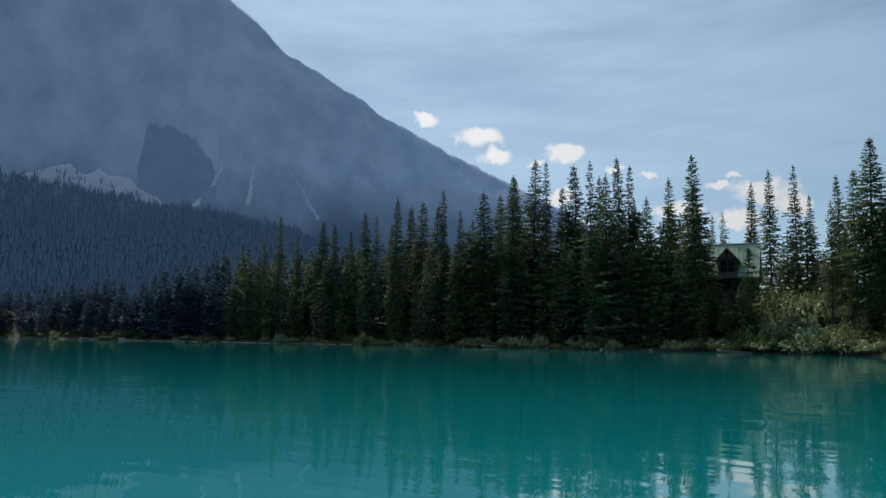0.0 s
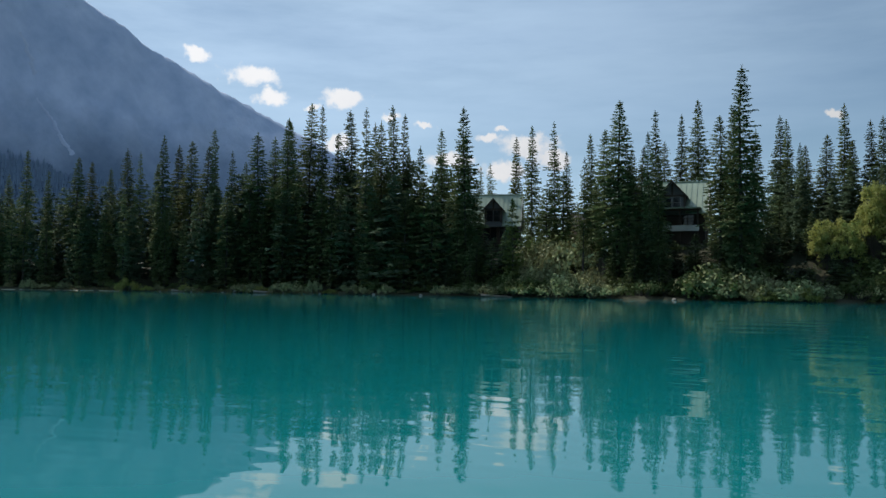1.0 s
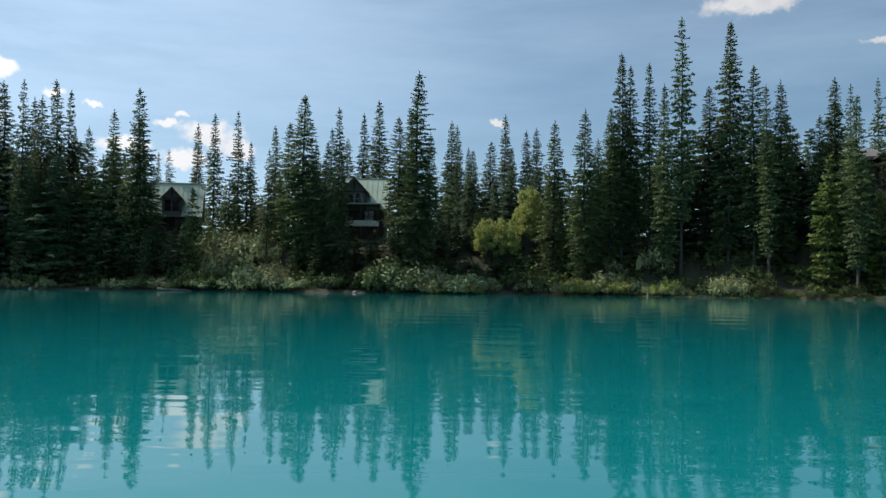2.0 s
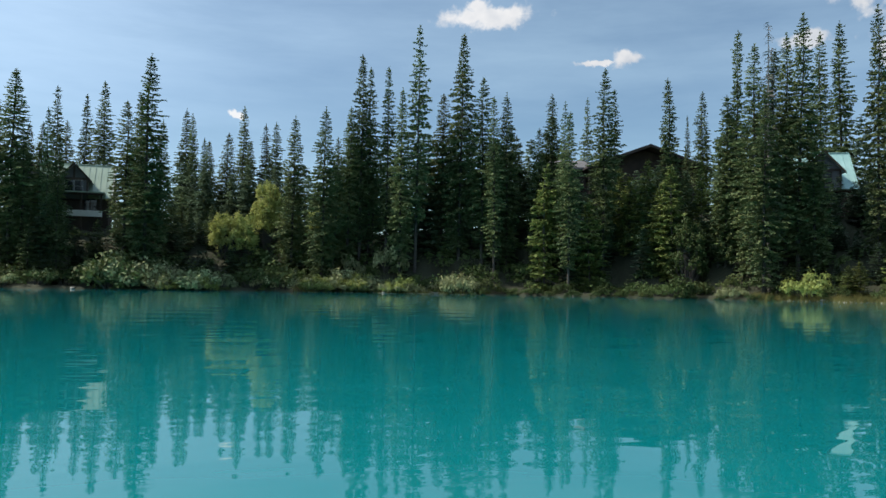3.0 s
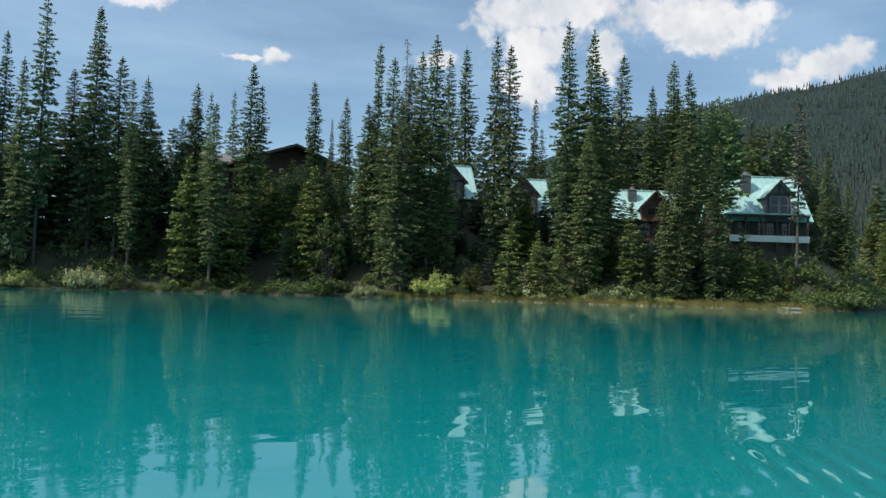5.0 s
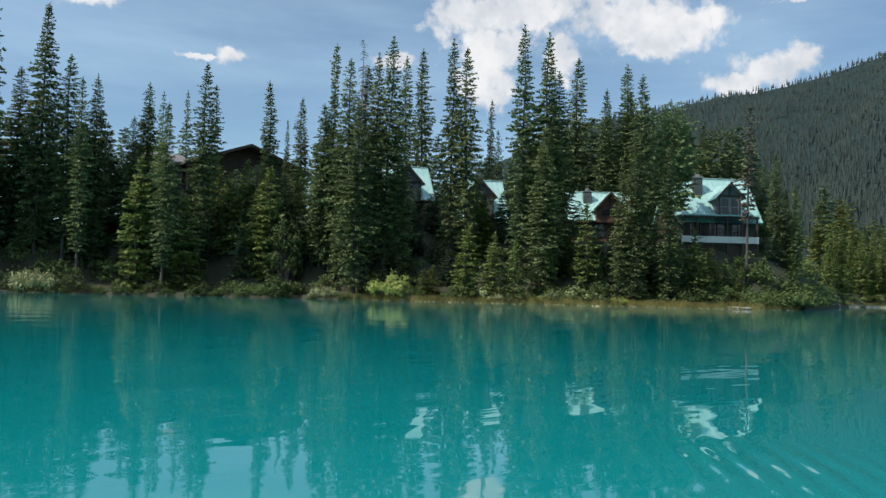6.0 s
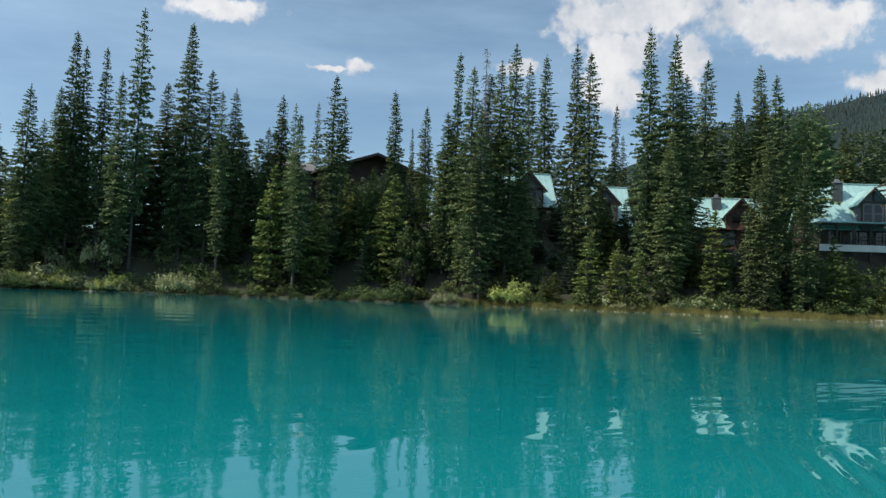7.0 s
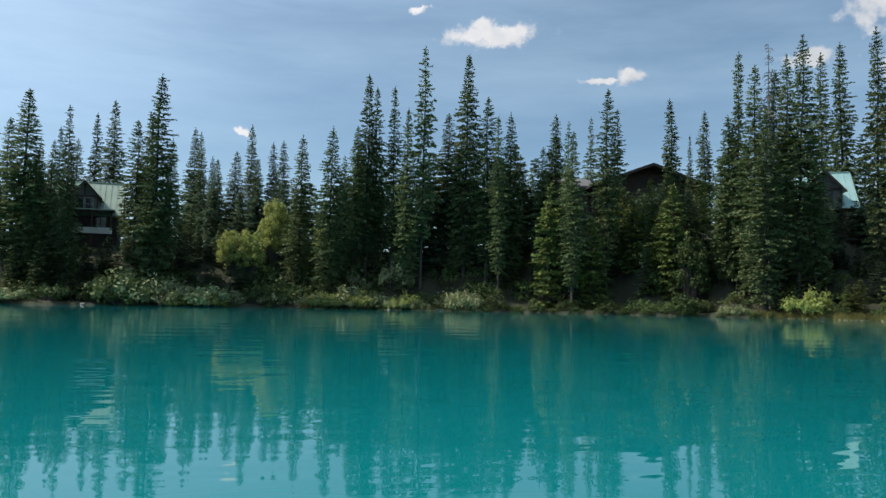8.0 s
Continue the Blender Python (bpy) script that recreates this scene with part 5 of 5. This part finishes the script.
TANGLE_WEST = (
    (GREENS, 24, 60, 20, 0.8, 3, 0.6, 1.6, 1.0), (GREENS, 14, -67.6, -69.8, 1, 8, 0.8, 1.6, 1.4), (GREENS, 14, -68.9, -70.3, 0.5, 9, 0.8, 1.5, 1.4),
    (GREENS, 6, -61.6, -66, 6, 9, 1.0, 1.8, 1.2), (GREENS, 14, 20, 8, 1, 6, 1.0, 2.2, 1.2), (GREENS, 14, -4, -8.5, 2, 7, 1.2, 2.6, 1.3),
    (GREENS, 12, 9.5, 4, 5, 15, 1.0, 2.0, 1.5), (GREENS, 12, 9, -8, 3, 8, 1.0, 2.2, 1.3), (GREENS, 10, -8, -28, 2, 5, 0.8, 1.6, 1.1))
TANGLE_EAST = (
    (GREENS, 40, -59, -69, 1.5, 13, 0.6, 1.4, 1.3), (GREENS, 46, -63.5, -69.3, 2, 18, 0.7, 1.5, 1.4), (GREENS, 14, -67.5, -69.8, 0.8, 5, 0.8, 1.8, 1.3),
    (GREENS, 14, 17.5, 11.5, 9, 16, 1.6, 3.2, 1.2), (GREENS, 30, 5, -12, 4, 14, 0.9, 2.0, 1.4), (GREENS, 44, -8, -36, 1.6, 8, 0.8, 1.8, 1.3),
    (GREENS, 40, -19, -58, 3.5, 10, 0.8, 2.0, 1.3), (GREENS, 20, 78, 58, 0.5, 5, 0.8, 1.8, 1.5))
undergrowth(TANGLE_WEST + TANGLE_EAST, LEAVES_GREEN)
for row in HEDGE_POINT + HEDGE_CLEARING + HEDGE_LODGE:
    hedge(*row, "shrubs along the shore")
CABIN_SHRUBS = (
    (GREENS, 10.6, 2.0, 1.8, 1.0), (GREENS, 9.2, 1.6, 1.6, 1.1), (WILLOWS, 8.6, 3.0, 1.8, 0.7), (GREENS, 7.4, 2.2, 1.8, 1.0), (GREENS, 5.8, 1.8, 2.2, 1.1),
    (GREENS, 4.6, 1.5, 3.1, 1.2), (WILLOWS, 4.0, 2.6, 3.6, 1.0), (WILLOWS, 2.6, 2.6, 3.4, 1.0), (GREENS, 3.2, 1.4, 2.6, 1.1), (WILLOWS, 1.6, 2.8, 2.8, 0.9),
    (WILLOWS, 1.0, 0.7, 1.7, 1.1), (WILLOWS, 0.0, 0.6, 1.8, 1.1), (WILLOWS, -1.0, 0.6, 1.9, 1.1), (WILLOWS, -2.0, 0.6, 1.6, 1.1))
CLEARING_SHRUBS = (
    (GREENS, -4.0, 1.2, 1.8, 1.1), (WILLOWS, -5.2, 1.0, 1.6, 0.9), (GREENS, -6.2, 1.4, 2.0, 1.1), (WILLOWS, -6.6, 3.2, 2.4, 0.7), (YELLOWS, -8.6, 0.6, 1.5, 1.0),
    (WILLOWS, -10.0, 0.8, 2.2, 1.0), (YELLOWS, -11.2, 0.7, 1.9, 1.0), (WILLOWS, -12.2, 0.8, 1.8, 1.0), (YELLOWS, -14.4, 0.6, 1.6, 0.9), (WILLOWS, -17.8, 0.8, 2.2, 0.8),
    (WILLOWS, -18.6, 1.0, 1.9, 0.8), (GREENS, -20.5, 1.0, 1.3, 1.0), (WILLOWS, -13.6, 6.0, 3.4, 0.6), (WILLOWS, -10.8, 5.0, 2.6, 0.7))
for kinds, b, d, tall, wide in CABIN_SHRUBS + CLEARING_SHRUBS:
    tagged(planted(kinds, *spot(b, d), tall, wide, rng), group="shrubs along the shore")
for b, d, tall, wide in ((-41.4, 1.2, 2.3, 0.85), (-42.2, 1.6, 1.2, 0.8)):
    planted(YELLOWS, *spot(b, d), tall, wide, rng)
# yellow shrubs at 14.0 and -36.8 are added in place of sunlit grass
for kinds, b, d, tall, wide in ((YELLOWS, 43.9, 0.2, 1.7, 0.75), (WILLOWS, 49.7, 0.2, 1.5, 0.6), (WILLOWS, 47.6, 0.2, 1.2, 0.7), (WILLOWS, 35.7, 0.3, 1.3, 0.9),
                              (WILLOWS, 31.7, 0.3, 1.6, 0.7), (GREENS, 38.6, 0.2, 0.9, 1.0), (WILLOWS, 54.5, 0.2, 1.2, 1.2), (YELLOWS, 14.0, 9, 1.6, 0.9), (YELLOWS, -36.8, 13, 2.0, 0.9), (WILLOWS, 22.9, 0.4, 1.2, 0.9), (WILLOWS, 21.4, 0.5, 1.1, 0.8)):
    tagged(planted(kinds, *spot(b, d), tall, wide, rng), group="shrubs along the shore")
for b, d, tall, wide in ((-5.1, 8.5, 9.0, 0.75), (-5.6, 9.5, 8.3, 0.7), (-2.8, 7, 6.2, 1.0), (-3.5, 7, 5.9, 1.0), (-2.2, 7.5, 5.3, 0.9), (-9.0, 12, 5, 1.2)):
    tagged(planted(ASPENS, *spot(b, d), tall, wide, rng), group="aspens in the clearing")

planted(OLIVE, *spot(-34.0, 3.5), 7.6, 0.9, rng)


def sedge_strip(name, b0, b1, count, tall, d1=0.9):
    """Blades of sedge along the waterline."""
    verts, faces = [], []
    for k in range(count):
        x, y = spot(rng.uniform(b0, b1), rng.uniform(-0.25, d1))
        g, a, h = ground_at(x, y), rng.uniform(0, math.tau), tall * rng.uniform(0.5, 1.2)
        w, lx, ly = 0.025, rng.uniform(-0.2, 0.2) * h, rng.uniform(-0.2, 0.2) * h
        i = len(verts)
        verts.extend(((x - w * math.cos(a), y - w * math.sin(a), g - 0.05), (x + w * math.cos(a), y + w * math.sin(a), g - 0.05), (x + lx, y + ly, g + h)))
        faces.append((i, i + 1, i + 2))
    tagged(new(name, mesh_of(name, verts, faces, GRASS)), "yellow-green sedge along the waterline", "grass", kind="stuff")


sedge_strip("grass", -38, -69, 16000, 0.42, 1.3)
sedge_strip("grass", -7, -20, 3500, 0.35)
sedge_strip("grass", 30, 50, 2500, 0.30)
sedge_strip("grass", -71, -76, 3000, 0.5, 6)


def boulder(seed, size):
    bm = bmesh.new()
    bmesh.ops.create_icosphere(bm, subdivisions=2, radius=size)
    for v in bm.verts:
        v.co *= 1 + 0.35 * noise.noise(v.co / size * 1.3 + Vector((seed * 3.1, 0, 0)))
        v.co.z *= 0.6
    me = bpy.data.meshes.new("boulder")
    bm.to_mesh(me)
    bm.free()
    me.materials.append(STONE)
    return me


ROCKS = [boulder(k, 0.32) for k in range(4)]
for k in range(30):
    b = rng.choice((rng.uniform(24, 66), rng.uniform(24, 66), rng.uniform(24, 50), rng.uniform(-69, 24)))
    x, y = spot(b, rng.uniform(-0.3, 0.5))
    ob = new("boulder", ROCKS[k % 4])
    ob.matrix_world = pose(x, y, ground_at(x, y) + 0.04, 0, 0, rng.uniform(0, 360)) @ Matrix.Scale(rng.uniform(0.3, 0.8), 4)
    tagged(ob, "pale rounded boulder at the waterline", "rock", "boulders along the shore")


def driftwood(b, d, length, turn):
    verts, faces = [], []
    pts = [Vector((length * (k / 4 - 0.5), 0.06 * math.sin(k * 1.7), 0.03 * math.cos(k * 2.1))) for k in range(5)]
    tube(verts, faces, pts, [0.14, 0.13, 0.12, 0.10, 0.06], 8)
    faces.append(tuple(range(8))[::-1])
    ob = new("driftwood_log", mesh_of("driftwood_log", verts, faces, LOG, True))
    x, y = spot(b, d)
    ob.matrix_world = pose(x, y, max(0, ground_at(x, y)) + 0.08, 0, 2, b + turn)
    tagged(ob, "bleached driftwood log lying on the shoreline", "log", "driftwood logs")


for row in ((59, 0.1, 5, 8), (61.5, 0.1, 4, -6), (56, 0.1, 3, 5), (40.5, 0.1, 2.4, 4), (35, 0.2, 3, -5), (19, 0.1, 3.4, 4), (-17, 0.0, 2.6, 3), (-65, 0.1, 3, -4), (-71.5, 1.5, 4, 4)):
    driftwood(*row)


def far_wood(name, label, mat, skyline, r0, r1, power, rough, b0, b1, count, low, high, tall, near, far, tiers, tree_line):
    """Thousands of small conifers over a mountain side, between two angles of height."""
    verts, faces = [], []
    made = 0
    while made < count:
        b, r = rng.uniform(b0, b1), near * (far / near) ** rng.random()
        z = slope_height(b, r, skyline, r0, r1, power, rough)
        e = math.degrees(math.atan2(z, r))
        made += 1
        if not low <= e <= high + along(tree_line, b) + rng.gauss(0, 0.12):
            continue
        a = radians(b)
        x, y, h = -math.sin(a) * r, math.cos(a) * r, tall * rng.uniform(0.6, 1.25)
        w, turn = h * rng.uniform(0.13, 0.20), rng.uniform(0, math.tau)
        for lo, hi, k in tiers:
            i = len(verts)
            for s in range(5):
                t = turn + math.tau * s / 5
                q = w * k * rng.uniform(0.7, 1.25)
                verts.append((x + q * math.cos(t), y + q * math.sin(t), z - 1 + h * lo + rng.uniform(-0.04, 0.04) * h))
            verts.append((x, y, z - 1 + h * hi))
            faces.extend((i + s, i + (s + 1) % 5, i + 5) for s in range(5))
    tagged(new(name, mesh_of(name, verts, faces, mat)), label, "forest", kind="stuff")


far_wood("far_forest", "distant conifers covering the wooded mountain side", NEEDLES_FAR, EAST_SKYLINE, 300, 1350, 1.15, 0.5, -77, -50, 15000, 0, 40, 8.5, 310, 1360,
         ((0.05, 0.6, 1.0), (0.35, 1.0, 0.7)), ((-180, 0), (180, 0)))
far_wood("far_forest", "conifers at the foot of the mountain, haze in their colour", NEEDLES_HAZE, WEST_SKYLINE, 1450, 1900, 1.02, 0.9, 80, 26, 40000, 0, 8.0, 13, 1455, 1720,
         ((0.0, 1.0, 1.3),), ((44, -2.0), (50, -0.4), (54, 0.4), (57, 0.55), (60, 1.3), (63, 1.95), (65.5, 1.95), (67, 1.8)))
for kinds in (SPRUCES, SPARSE, SPIRES, PINES, SLIM, CROWD, BAY, YOUNG, SNAGS, BROWNED, WILLOWS, GREENS, YELLOWS, ASPENS, OLIVE):
    aside(kinds)
